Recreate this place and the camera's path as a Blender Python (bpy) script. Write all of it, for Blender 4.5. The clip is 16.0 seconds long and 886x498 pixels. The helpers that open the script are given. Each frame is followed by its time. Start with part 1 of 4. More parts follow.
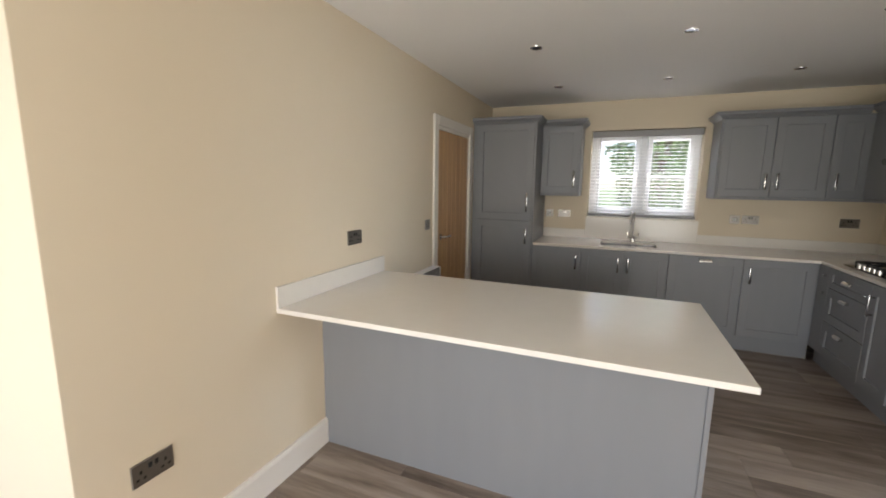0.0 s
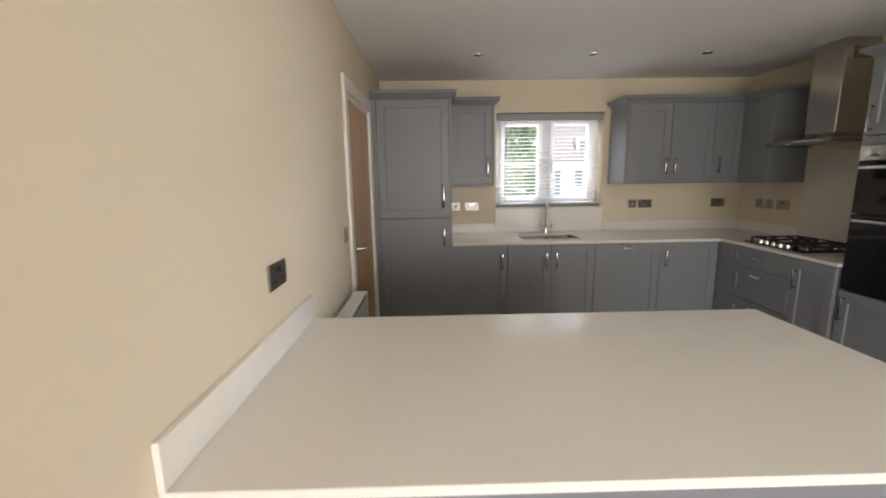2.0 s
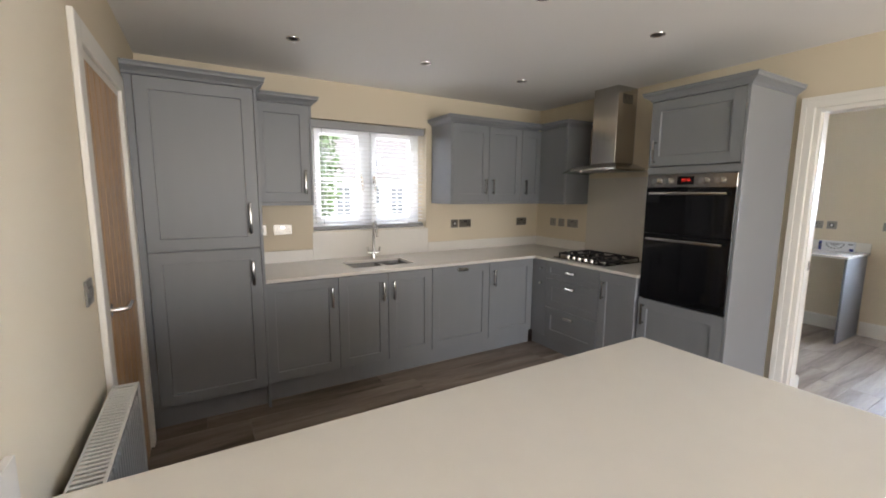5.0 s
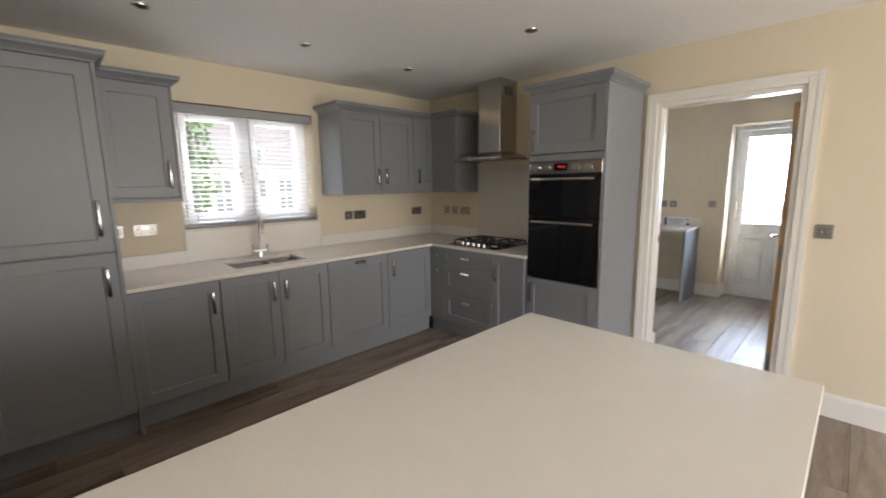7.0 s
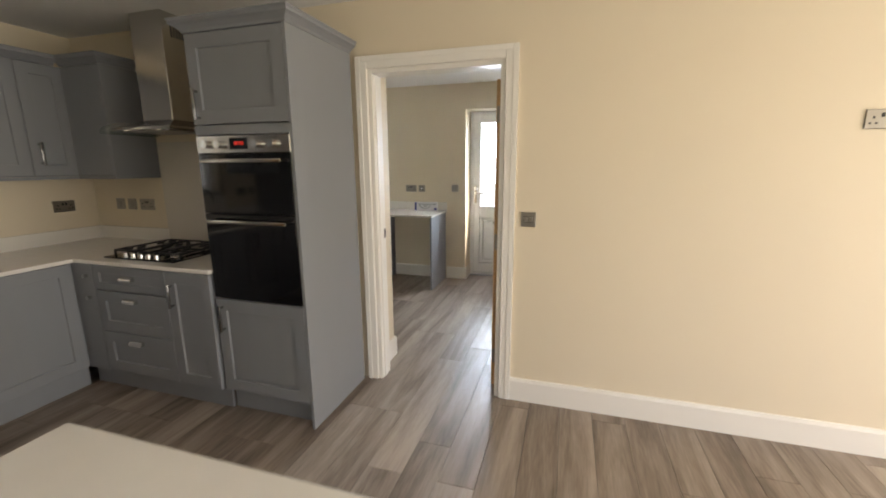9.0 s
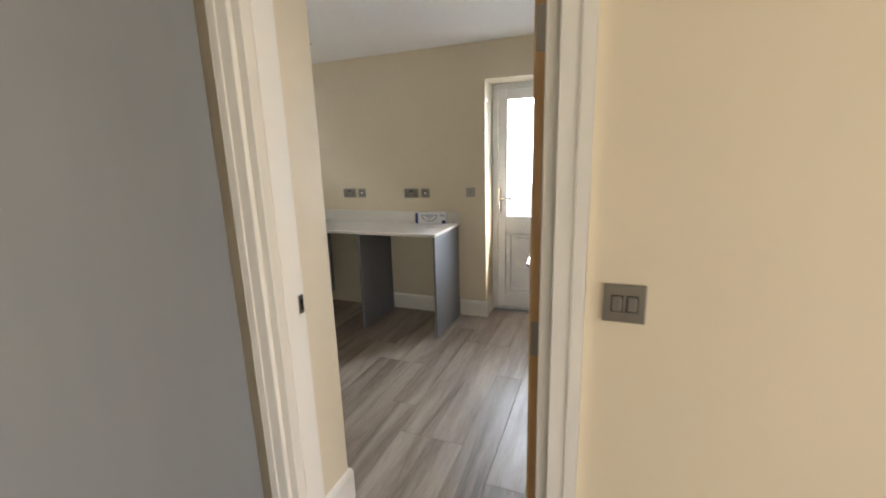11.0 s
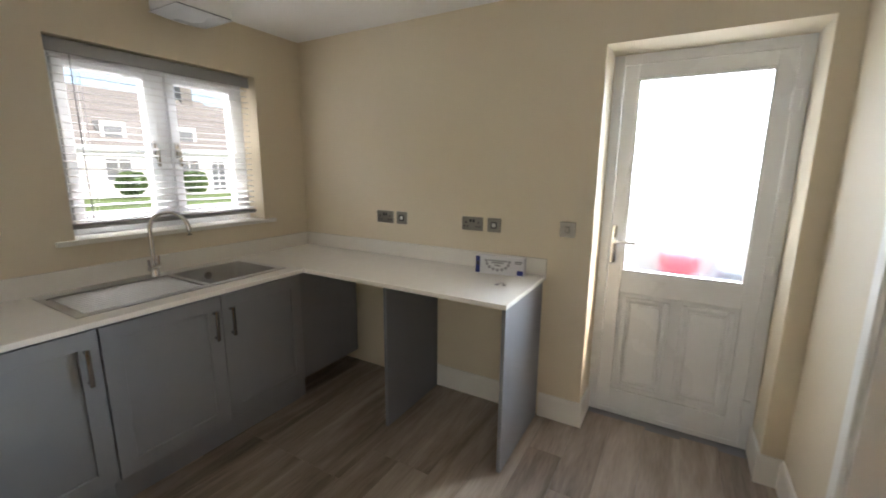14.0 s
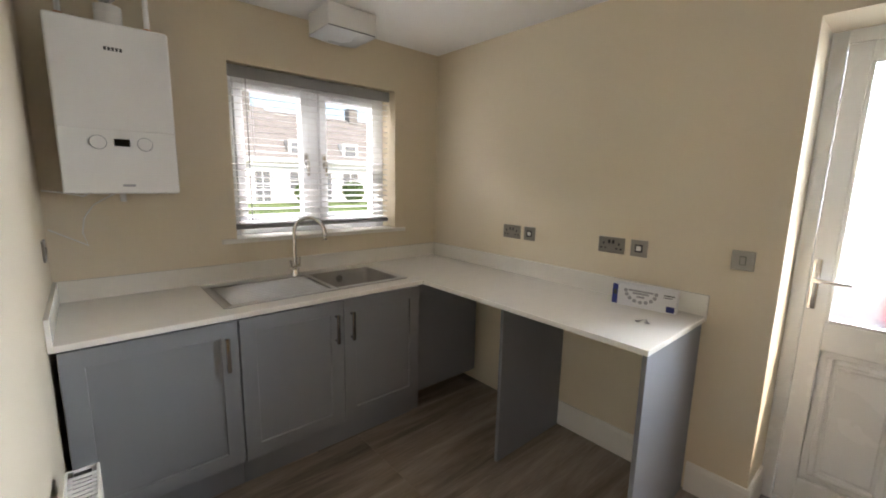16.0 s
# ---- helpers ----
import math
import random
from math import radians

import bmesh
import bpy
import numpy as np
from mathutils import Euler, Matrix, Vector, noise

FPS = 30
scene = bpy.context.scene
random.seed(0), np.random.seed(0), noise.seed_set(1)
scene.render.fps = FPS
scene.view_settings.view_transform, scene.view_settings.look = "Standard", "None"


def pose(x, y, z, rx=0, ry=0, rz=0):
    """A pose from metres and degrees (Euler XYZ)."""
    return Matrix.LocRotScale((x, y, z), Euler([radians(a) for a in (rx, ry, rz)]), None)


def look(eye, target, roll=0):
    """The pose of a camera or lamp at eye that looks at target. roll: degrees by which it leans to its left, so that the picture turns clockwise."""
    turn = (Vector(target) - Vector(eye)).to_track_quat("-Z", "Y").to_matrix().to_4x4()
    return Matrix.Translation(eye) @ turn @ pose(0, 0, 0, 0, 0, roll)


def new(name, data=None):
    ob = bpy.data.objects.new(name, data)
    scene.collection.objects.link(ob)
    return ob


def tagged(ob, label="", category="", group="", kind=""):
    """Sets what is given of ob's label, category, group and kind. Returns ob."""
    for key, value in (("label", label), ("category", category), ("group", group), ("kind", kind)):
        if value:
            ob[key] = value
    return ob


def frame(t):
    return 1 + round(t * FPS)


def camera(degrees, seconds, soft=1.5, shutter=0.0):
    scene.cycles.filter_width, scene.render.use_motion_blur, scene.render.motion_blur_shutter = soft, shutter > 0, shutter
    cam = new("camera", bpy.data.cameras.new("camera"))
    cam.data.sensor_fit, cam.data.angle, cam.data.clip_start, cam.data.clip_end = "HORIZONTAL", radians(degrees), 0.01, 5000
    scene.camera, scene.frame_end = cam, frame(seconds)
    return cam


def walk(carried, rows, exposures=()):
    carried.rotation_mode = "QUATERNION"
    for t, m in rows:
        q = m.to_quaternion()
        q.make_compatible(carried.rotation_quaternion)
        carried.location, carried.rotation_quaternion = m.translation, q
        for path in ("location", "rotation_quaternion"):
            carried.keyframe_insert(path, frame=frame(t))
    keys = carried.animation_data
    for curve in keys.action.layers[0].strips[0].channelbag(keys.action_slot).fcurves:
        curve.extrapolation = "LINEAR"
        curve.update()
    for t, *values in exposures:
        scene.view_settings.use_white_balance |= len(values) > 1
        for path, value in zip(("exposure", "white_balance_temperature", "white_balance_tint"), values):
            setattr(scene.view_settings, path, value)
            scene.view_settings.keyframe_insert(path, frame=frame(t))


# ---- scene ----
cam = camera(94.5, 16.0, soft=1.8, shutter=0.4)
PATH = [
    (0, (0.007, -0.288, 1.507), (-0.752, 1.536, 1.196), 0.7),
    (0.5, (-0.294, -0.15, 1.496), (-0.832, 1.747, 1.165), -0.2),
    (1, (-0.558, 0.055, 1.487), (-0.949, 1.983, 1.127), -0.4),
    (1.5, (-0.766, 0.306, 1.48), (-0.98, 2.263, 1.127), -0.0),
    (2, (-0.927, 0.467, 1.493), (-0.895, 2.436, 1.148), -0.9),
    (2.5, (-0.987, 0.688, 1.483), (-0.765, 2.647, 1.142), -0.5),
    (3, (-1.009, 0.883, 1.493), (-0.579, 2.809, 1.166), 0.2),
    (3.5, (-1.097, 1.071, 1.499), (-0.43, 2.933, 1.202), 0.1),
    (4, (-1.11, 1.141, 1.507), (-0.276, 2.936, 1.221), 0.1),
    (6.3, (-1.134, 1.14, 1.499), (0.056, 2.723, 1.221), -0.2),
    (6.5, (-1.121, 1.149, 1.5), (0.117, 2.693, 1.213), -0.5),
    (7, (-1.09, 1.151, 1.493), (0.296, 2.558, 1.177), -0.8),
    (7.5, (-1.009, 1.142, 1.488), (0.544, 2.351, 1.135), -0.9),
    (8, (-0.775, 1.062, 1.48), (0.927, 2.039, 1.094), -0.6),
    (8.5, (-0.461, 1.036, 1.474), (1.36, 1.754, 1.065), -0.0),
    (9, (-0.104, 1.071, 1.49), (1.77, 1.641, 1.084), -0.3),
    (9.5, (0.284, 1.075, 1.483), (2.141, 1.693, 1.072), -0.0),
    (9.7, (0.441, 1.08, 1.494), (2.283, 1.732, 1.068), 0.0),
    (11.8, (1.875, 1.558, 1.482), (3.695, 2.275, 1.064), -1.9),
    (12, (1.975, 1.602, 1.482), (3.799, 2.307, 1.062), -1.8),
    (12.5, (2.18, 1.735, 1.491), (4.031, 2.379, 1.095), -1.4),
    (13, (2.36, 1.868, 1.504), (4.215, 2.51, 1.12), -1.4),
    (13.5, (2.533, 1.902, 1.507), (4.33, 2.698, 1.138), -0.7),
    (14, (2.658, 1.922, 1.517), (4.359, 2.903, 1.135), 0.5),
    (14.5, (2.726, 1.983, 1.514), (4.311, 3.143, 1.135), 0.9),
    (15, (2.806, 1.989, 1.51), (4.276, 3.295, 1.144), 1.3),
    (15.5, (2.843, 1.993, 1.507), (4.213, 3.407, 1.156), 1.3),
    (16, (2.848, 1.996, 1.506), (4.147, 3.481, 1.177), 1.2),
]
walk(cam, [(t, look(eye, target, roll)) for t, eye, target, roll in PATH],
     [(0, 2.1, 6300, 15), (1.5, 2.2, 6350, 16), (3, 2.5, 6250, 16), (4.2, 2.65, 6150, 16), (6.5, 2.5, 6250, 16), (7.5, 2.45, 6350, 16), (9, 2.3, 6850, 15), (9.7, 2.35, 6850, 15), (11, 2.25, 6850, 15), (12.5, 2.3, 7050, 16), (14.5, 2.2, 6800, 15), (16, 2.3, 7000, 17)])

# ---- world, sun, lights ----
world = bpy.data.worlds.new("sky")
scene.world = world
world.use_nodes = True
wn = world.node_tree
sky = wn.nodes.new("ShaderNodeTexSky")
sky.sky_type, sky.sun_disc = "NISHITA", False
sky.sun_elevation, sky.sun_rotation = radians(49), radians(158)
wn.links.new(sky.outputs[0], wn.nodes["Background"].inputs[0])
wn.nodes["Background"].inputs[1].default_value = 0.07
sun = new("sun", bpy.data.lights.new("sun", "SUN"))
sun.data.energy, sun.data.angle, sun.data.color = 1.7, radians(0.5), (1, 0.95, 0.87)
sun.matrix_world = look((12, -30, 38), (0, 0, 0))


def daylight_fill(name, eye, target, width, height, watts, colour):
    lamp = new(name, bpy.data.lights.new(name, "AREA"))
    lamp.data.shape, lamp.data.size, lamp.data.size_y = "RECTANGLE", width, height
    lamp.data.energy, lamp.data.color = watts, colour
    lamp.matrix_world = look(eye, target)


# Added area lamps that stand in for sky light at or outside the openings.
daylight_fill("patio_daylight", (0.3, -2.96, 1.1), (0.3, 0, 2.5), 3.0, 2.0, 26, (1.0, 0.95, 0.89))
# Unseen fill lamp in the west opening, aimed to brighten the oven-side cabinets.
daylight_fill("west_opening_fill", (-1.86, -0.75, 1.05), (1.8, 3.2, 1.35), 1.9, 1.9, 2.2, (1.0, 0.98, 0.93))
daylight_fill("sink_window_daylight", (0.27, 5.95, 2.9), (0.1, 3.6, 1.3), 1.6, 0.9, 30, (0.86, 0.93, 1.0))
# Hidden low lamp added to imitate sunlight bounced off the drive onto the ceiling.
daylight_fill("drive_bounce_fill", (0.27, 6.3, 0.35), (0.3, 3.6, 2.3), 1.8, 0.7, 48, (1.0, 0.97, 0.92))
daylight_fill("utility_window_daylight", (4.04, 5.7, 2.9), (3.9, 3.3, 1.2), 1.6, 0.9, 110, (0.9, 0.95, 1.0))
daylight_fill("back_door_daylight", (7.3, 1.5, 1.95), (4.2, 2.9, 0.4), 2.6, 1.8, 115, (0.72, 0.86, 1.0))


# ---- materials ----
def nodes_of(m):
    return m.node_tree.nodes, m.node_tree.links, m.node_tree.nodes["Principled BSDF"]


def material(name, colour, rough=0.5, metal=0.0, vary=0.06, scale=3.0, fine=120.0, bump=0.02, stretch=(1, 1, 1), coat=0.0):
    m = bpy.data.materials.new(name)
    m.use_nodes = True
    n, l, b = nodes_of(m)
    b.inputs["Metallic"].default_value = metal
    b.inputs["Coat Weight"].default_value = coat
    tc, mp = n.new("ShaderNodeTexCoord"), n.new("ShaderNodeMapping")
    mp.inputs["Scale"].default_value = stretch
    l.new(tc.outputs["Object"], mp.inputs["Vector"])
    big, small = n.new("ShaderNodeTexNoise"), n.new("ShaderNodeTexNoise")
    big.inputs["Scale"].default_value, small.inputs["Scale"].default_value = scale, fine
    big.inputs["Detail"].default_value = 4
    for q in (big, small):
        l.new(mp.outputs[0], q.inputs["Vector"])
    mix = n.new("ShaderNodeMix")
    mix.data_type = "RGBA"
    mix.inputs["A"].default_value = (*[c * (1 - vary) for c in colour], 1)
    mix.inputs["B"].default_value = (*[min(1, c * (1 + vary)) for c in colour], 1)
    l.new(big.outputs[0], mix.inputs["Factor"])
    l.new(mix.outputs["Result"], b.inputs["Base Color"])
    r = n.new("ShaderNodeMapRange")
    r.inputs["To Min"].default_value, r.inputs["To Max"].default_value = max(0.02, rough - 0.06), min(1, rough + 0.06)
    l.new(big.outputs[0], r.inputs["Value"])
    l.new(r.outputs[0], b.inputs["Roughness"])
    bp = n.new("ShaderNodeBump")
    bp.inputs["Strength"].default_value, bp.inputs["Distance"].default_value = min(1.0, bump * 8), 0.002
    l.new(small.outputs[0], bp.inputs["Height"])
    l.new(bp.outputs[0], b.inputs["Normal"])
    return m


def glass(name, rough, colour=(1, 1, 1)):
    m = bpy.data.materials.new(name)
    m.use_nodes = True
    n, l, b = nodes_of(m)
    b.inputs["Base Color"].default_value = (*colour, 1)
    b.inputs["Transmission Weight"].default_value, b.inputs["Roughness"].default_value, b.inputs["IOR"].default_value = 1, rough, 1.45
    return m


def clear_glass():
    m = bpy.data.materials.new("window glass")
    m.use_nodes = True
    n, l, b = nodes_of(m)
    clear, gloss, mix, fr = (n.new("ShaderNode" + k) for k in ("BsdfTransparent", "BsdfGlossy", "MixShader", "Fresnel"))
    gloss.inputs["Roughness"].default_value = 0.02
    l.new(fr.outputs[0], mix.inputs[0])
    l.new(clear.outputs[0], mix.inputs[1])
    l.new(gloss.outputs[0], mix.inputs[2])
    l.new(mix.outputs[0], n["Material Output"].inputs["Surface"])
    return m


def wood(name, dark, light, along, rough, ring=9.0, coat=0.0):
    """Grain that runs along one axis; every piece has its own tone and its own cut of the grain."""
    m = bpy.data.materials.new(name)
    m.use_nodes = True
    n, l, b = nodes_of(m)
    tc, info = n.new("ShaderNodeTexCoord"), n.new("ShaderNodeObjectInfo")
    shift, mp = n.new("ShaderNodeVectorMath"), n.new("ShaderNodeMapping")
    shift.operation = "MULTIPLY_ADD"
    comb = n.new("ShaderNodeCombineXYZ")
    for s in range(3):
        l.new(info.outputs["Random"], comb.inputs[s])
    shift.inputs[1].default_value = (37, 53, 29)
    l.new(comb.outputs[0], shift.inputs[0])
    l.new(tc.outputs["Object"], shift.inputs[2])
    mp.inputs["Scale"].default_value = tuple(0.11 if a == along else 1 for a in "xyz")
    l.new(shift.outputs[0], mp.inputs["Vector"])
    big, fine = n.new("ShaderNodeTexNoise"), n.new("ShaderNodeTexNoise")
    big.inputs["Scale"].default_value, big.inputs["Detail"].default_value, big.inputs["Distortion"].default_value = ring, 5, 0.8
    fine.inputs["Scale"].default_value, fine.inputs["Detail"].default_value = 90, 3
    for q in (big, fine):
        l.new(mp.outputs[0], q.inputs["Vector"])
    add = n.new("ShaderNodeMath")
    add.operation = "MULTIPLY_ADD"
    add.inputs[1].default_value = 0.3
    l.new(fine.outputs[0], add.inputs[0])
    tone = n.new("ShaderNodeMath")
    tone.operation = "MULTIPLY_ADD"
    tone.inputs[1].default_value = 0.22
    l.new(info.outputs["Random"], tone.inputs[0])
    l.new(big.outputs[0], tone.inputs[2])
    l.new(tone.outputs[0], add.inputs[2])
    ramp = n.new("ShaderNodeMapRange")
    ramp.inputs["From Min"].default_value, ramp.inputs["From Max"].default_value = 0.48, 1.02
    l.new(add.outputs[0], ramp.inputs["Value"])
    mix = n.new("ShaderNodeMix")
    mix.data_type = "RGBA"
    mix.inputs["A"].default_value, mix.inputs["B"].default_value = (*dark, 1), (*light, 1)
    l.new(ramp.outputs[0], mix.inputs["Factor"])
    l.new(mix.outputs["Result"], b.inputs["Base Color"])
    b.inputs["Roughness"].default_value = rough
    b.inputs["Coat Weight"].default_value = coat
    b.inputs["Coat Roughness"].default_value = 0.12
    bp = n.new("ShaderNodeBump")
    bp.inputs["Strength"].default_value, bp.inputs["Distance"].default_value = 0.25, 0.001
    l.new(add.outputs[0], bp.inputs["Height"])
    l.new(bp.outputs[0], b.inputs["Normal"])
    return m


def glow(name, colour, power):
    m = bpy.data.materials.new(name)
    m.use_nodes = True
    n, l, b = nodes_of(m)
    b.inputs["Base Color"].default_value = (*colour, 1)
    b.inputs["Emission Color"].default_value, b.inputs["Emission Strength"].default_value = (*colour, 1), power
    return m


PAINT = material("cream wall paint", (0.71, 0.618, 0.468), 0.62, vary=0.03, scale=1.2, fine=260, bump=0.006)
CEIL = material("white ceiling paint", (0.88, 0.87, 0.85), 0.8, vary=0.02, scale=1.0, fine=200, bump=0.02)
GLOSS = material("white satin woodwork", (0.80, 0.77, 0.71), 0.3, vary=0.02, scale=2, fine=80, bump=0.01)
GREY = material("grey painted cabinet", (0.225, 0.233, 0.246), 0.42, vary=0.05, scale=2.2, fine=180, bump=0.02, stretch=(6, 6, 1))
CARCASS = material("grey cabinet board", (0.195, 0.20, 0.215), 0.5, vary=0.05, scale=2, fine=150, bump=0.015)
DARK = material("shadow gap black", (0.03, 0.03, 0.03), 0.7, vary=0.1)
QUARTZ = material("white quartz", (0.80, 0.765, 0.70), 0.13, vary=0.025, scale=14, fine=420, bump=0.004)
# Chrome with its colour lowered to stand in for dark reflections in the bars.
HANDLE = material("dimmed chrome handle", (0.34, 0.335, 0.33), 0.16, 1.0, vary=0.05, scale=20)
STEEL = material("brushed steel", (0.50, 0.475, 0.44), 0.2, 1.0, vary=0.05, scale=3, fine=200, bump=0.002, stretch=(9, 9, 0.4))
SINK = material("satin sink steel", (0.42, 0.41, 0.395), 0.33, 1.0, vary=0.05, scale=8, fine=150, bump=0.006)
CHROME = material("satin chrome", (0.72, 0.71, 0.69), 0.18, 1.0, vary=0.04, scale=20)
NICKEL = material("black nickel plate", (0.31, 0.29, 0.26), 0.34, 1.0, vary=0.08, scale=18, fine=300, bump=0.006)
BLACK = material("black plastic", (0.015, 0.015, 0.016), 0.35, vary=0.15, scale=20)
BGLASS = material("black oven glass", (0.006, 0.006, 0.007), 0.03, vary=0.1, scale=2, bump=0.0)
IRON = material("cast iron", (0.02, 0.02, 0.022), 0.45, vary=0.2, scale=30, fine=400, bump=0.06)
PVC = material("white upvc", (0.82, 0.83, 0.84), 0.28, vary=0.015, scale=2, bump=0.004)
WHITE = material("white enamel", (0.80, 0.79, 0.77), 0.25, vary=0.015, scale=2, fine=120, bump=0.006)
SLAT = material("white blind slat", (0.70, 0.70, 0.69), 0.45, vary=0.03, scale=4, stretch=(1, 8, 8))
VALANCE = material("grey blind rail", (0.33, 0.33, 0.33), 0.5, vary=0.05, scale=5)
OAK = wood("oak veneer", (0.41, 0.22, 0.078), (0.58, 0.345, 0.145), "z", 0.32, 11, 0.3)
PLANK = wood("grey brown vinyl plank", (0.105, 0.076, 0.056), (0.40, 0.33, 0.27), "x", 0.42, 9)
CARD = material("white printed card", (0.74, 0.74, 0.76), 0.5, vary=0.02, scale=10)
BLUE = material("blue print", (0.03, 0.04, 0.22), 0.5, vary=0.05, scale=10)
GREYPRINT = material("grey print", (0.35, 0.35, 0.37), 0.5, vary=0.1, scale=40)
INK = material("dark print", (0.05, 0.05, 0.055), 0.5, vary=0.05, scale=10)
CLEAR = clear_glass()
FROST = glass("frosted door glass", 0.16)
HOODGLASS = glass("hood glass", 0.02, (0.80, 0.86, 0.84))
REDLED = glow("red display digits", (1.0, 0.04, 0.02), 0.12)
RED = material("red plastic", (0.60, 0.04, 0.07), 0.4, vary=0.08, scale=6)
BINGREY = material("dark grey plastic", (0.10, 0.11, 0.14), 0.5, vary=0.1, scale=5)
PIPE = material("copper pipe", (0.55, 0.30, 0.18), 0.35, 1.0, vary=0.1, scale=10)
LAWN = material("lawn", (0.11, 0.17, 0.045), 0.9, vary=0.4, scale=0.7, fine=40, bump=0.1)
PAVE = material("pale paving", (0.55, 0.53, 0.49), 0.85, vary=0.12, scale=1.5, fine=60, bump=0.05)
RENDERED = material("white render", (0.75, 0.73, 0.69), 0.8, vary=0.04, scale=0.6, fine=30, bump=0.03)
ROOF = material("brown roof tiles", (0.19, 0.175, 0.16), 0.8, vary=0.25, scale=3, fine=12, bump=0.1)
FARGLASS = material("dull window panes", (0.16, 0.17, 0.18), 0.1, vary=0.2, scale=1)
LEAF = material("leaves", (0.10, 0.17, 0.05), 0.6, vary=0.5, scale=1.5, fine=10, bump=0.02)
BARK = material("bark", (0.11, 0.08, 0.055), 0.9, vary=0.3, scale=5, fine=40, bump=0.15)


# ---- mesh helpers ----
def add_box(bm, x0, x1, y0, y1, z0, z1, bevel=0.0, segments=1):
    v = bmesh.ops.create_cube(bm, size=1.0)["verts"]
    bmesh.ops.scale(bm, vec=(x1 - x0, y1 - y0, z1 - z0), verts=v)
    bmesh.ops.translate(bm, vec=((x0 + x1) / 2, (y0 + y1) / 2, (z0 + z1) / 2), verts=v)
    if bevel:
        edges = list({e for q in v for e in q.link_edges})
        bmesh.ops.bevel(bm, geom=edges, offset=bevel, segments=segments, affect="EDGES", profile=0.5)
    return bm


def boxes(*rows, bevel=0.0, segments=1):
    bm = bmesh.new()
    for r in rows:
        add_box(bm, *r, bevel=bevel, segments=segments)
    return bm


def add_cyl(bm, centre, radius, height, axis="z", top=None, sides=20):
    turn = {"z": Matrix(), "x": Matrix.Rotation(radians(90), 4, "Y"), "y": Matrix.Rotation(radians(90), 4, "X")}[axis]
    bmesh.ops.create_cone(bm, cap_ends=True, segments=sides, radius1=radius, radius2=radius if top is None else top, depth=height,
                          matrix=Matrix.Translation(centre) @ turn)
    return bm


def cyl(*a, **k):
    return add_cyl(bmesh.new(), *a, **k)


def add_tube(bm, points, radius, sides=10, closed=False):
    """A round tube along a line of points."""
    pts = [Vector(p) for p in points]
    rings = []
    for i, p in enumerate(pts):
        a, c = pts[max(0, i - 1)], pts[min(len(pts) - 1, i + 1)]
        d = (c - a).normalized()
        side = d.cross(Vector((0, 0, 1)))
        if side.length < 0.05:
            side = d.cross(Vector((0, 1, 0)))
        side.normalize()
        up = side.cross(d)
        rings.append([bm.verts.new(p + radius * (math.cos(w) * side + math.sin(w) * up)) for w in (2 * math.pi * k / sides for k in range(sides))])
    for r, s in zip(rings, rings[1:]):
        for k in range(sides):
            bm.faces.new((r[k], r[(k + 1) % sides], s[(k + 1) % sides], s[k]))
    bm.faces.new(rings[0][::-1])
    bm.faces.new(rings[-1])
    return bm


def add_profile(bm, outline, path):
    """A moulding: the outline (out, up) swept along corner points (x, y, outward normal x, outward normal y)."""
    rows = [[bm.verts.new((x + nx * o, y + ny * o, z)) for o, z in outline] for x, y, nx, ny in path]
    n = len(outline)
    for r, s in zip(rows, rows[1:]):
        for k in range(n):
            bm.faces.new((r[k], r[(k + 1) % n], s[(k + 1) % n], s[k]))
    bm.faces.new(rows[0])
    bm.faces.new(rows[-1][::-1])
    bmesh.ops.recalc_face_normals(bm, faces=bm.faces)
    return bm


def mesh_of(name, bm, mat, smooth=False):
    me = bpy.data.meshes.new(name)
    bm.normal_update()
    bm.to_mesh(me)
    bm.free()
    if smooth:
        for p in me.polygons:
            p.use_smooth = True
        me.set_sharp_from_angle(angle=radians(35))
    if mat:
        me.materials.append(mat)
    return me


def part(name, bm, mat, parent, label="", smooth=False):
    ob = new(name, mesh_of(name, bm, mat, smooth))
    ob.parent = parent
    if label:
        tagged(ob, label)
    return ob


def thing(name, m, label, category, group="", kind=""):
    ob = new(name)
    ob.empty_display_size = 0.1
    ob.matrix_world = m
    return tagged(ob, label, category, group, kind)


def solid(name, bm, mat, label, category, kind="", group="", smooth=False):
    return tagged(new(name, mesh_of(name, bm, mat, smooth)), label, category, group, kind)


def structure(name, bm, mat, label, category):
    return solid(name, bm, mat, label, category, "structure")


# ---- the large structure ----
H = 2.448
WL, WN, WE = -1.47, 4.81, 2.325          # kitchen: wall beside the peninsula, window wall, wall with the doorway
UW, UN, UE, US = 2.70, 4.564, 5.0, 1.36   # utility room
WIN = (-0.29, 0.825, 1.155, 2.13)
UWIN = (3.498, 4.605, 1.145, 2.13)
LD0, LD1, LDT = 3.09, 3.93, 2.02        # oak door beside the tall cabinet
OP0, OP1, OPT = 1.437, 2.287, 2.06      # doorway to the utility room
BD0, BD1, BDT = 1.452, 2.322, 2.145       # back door


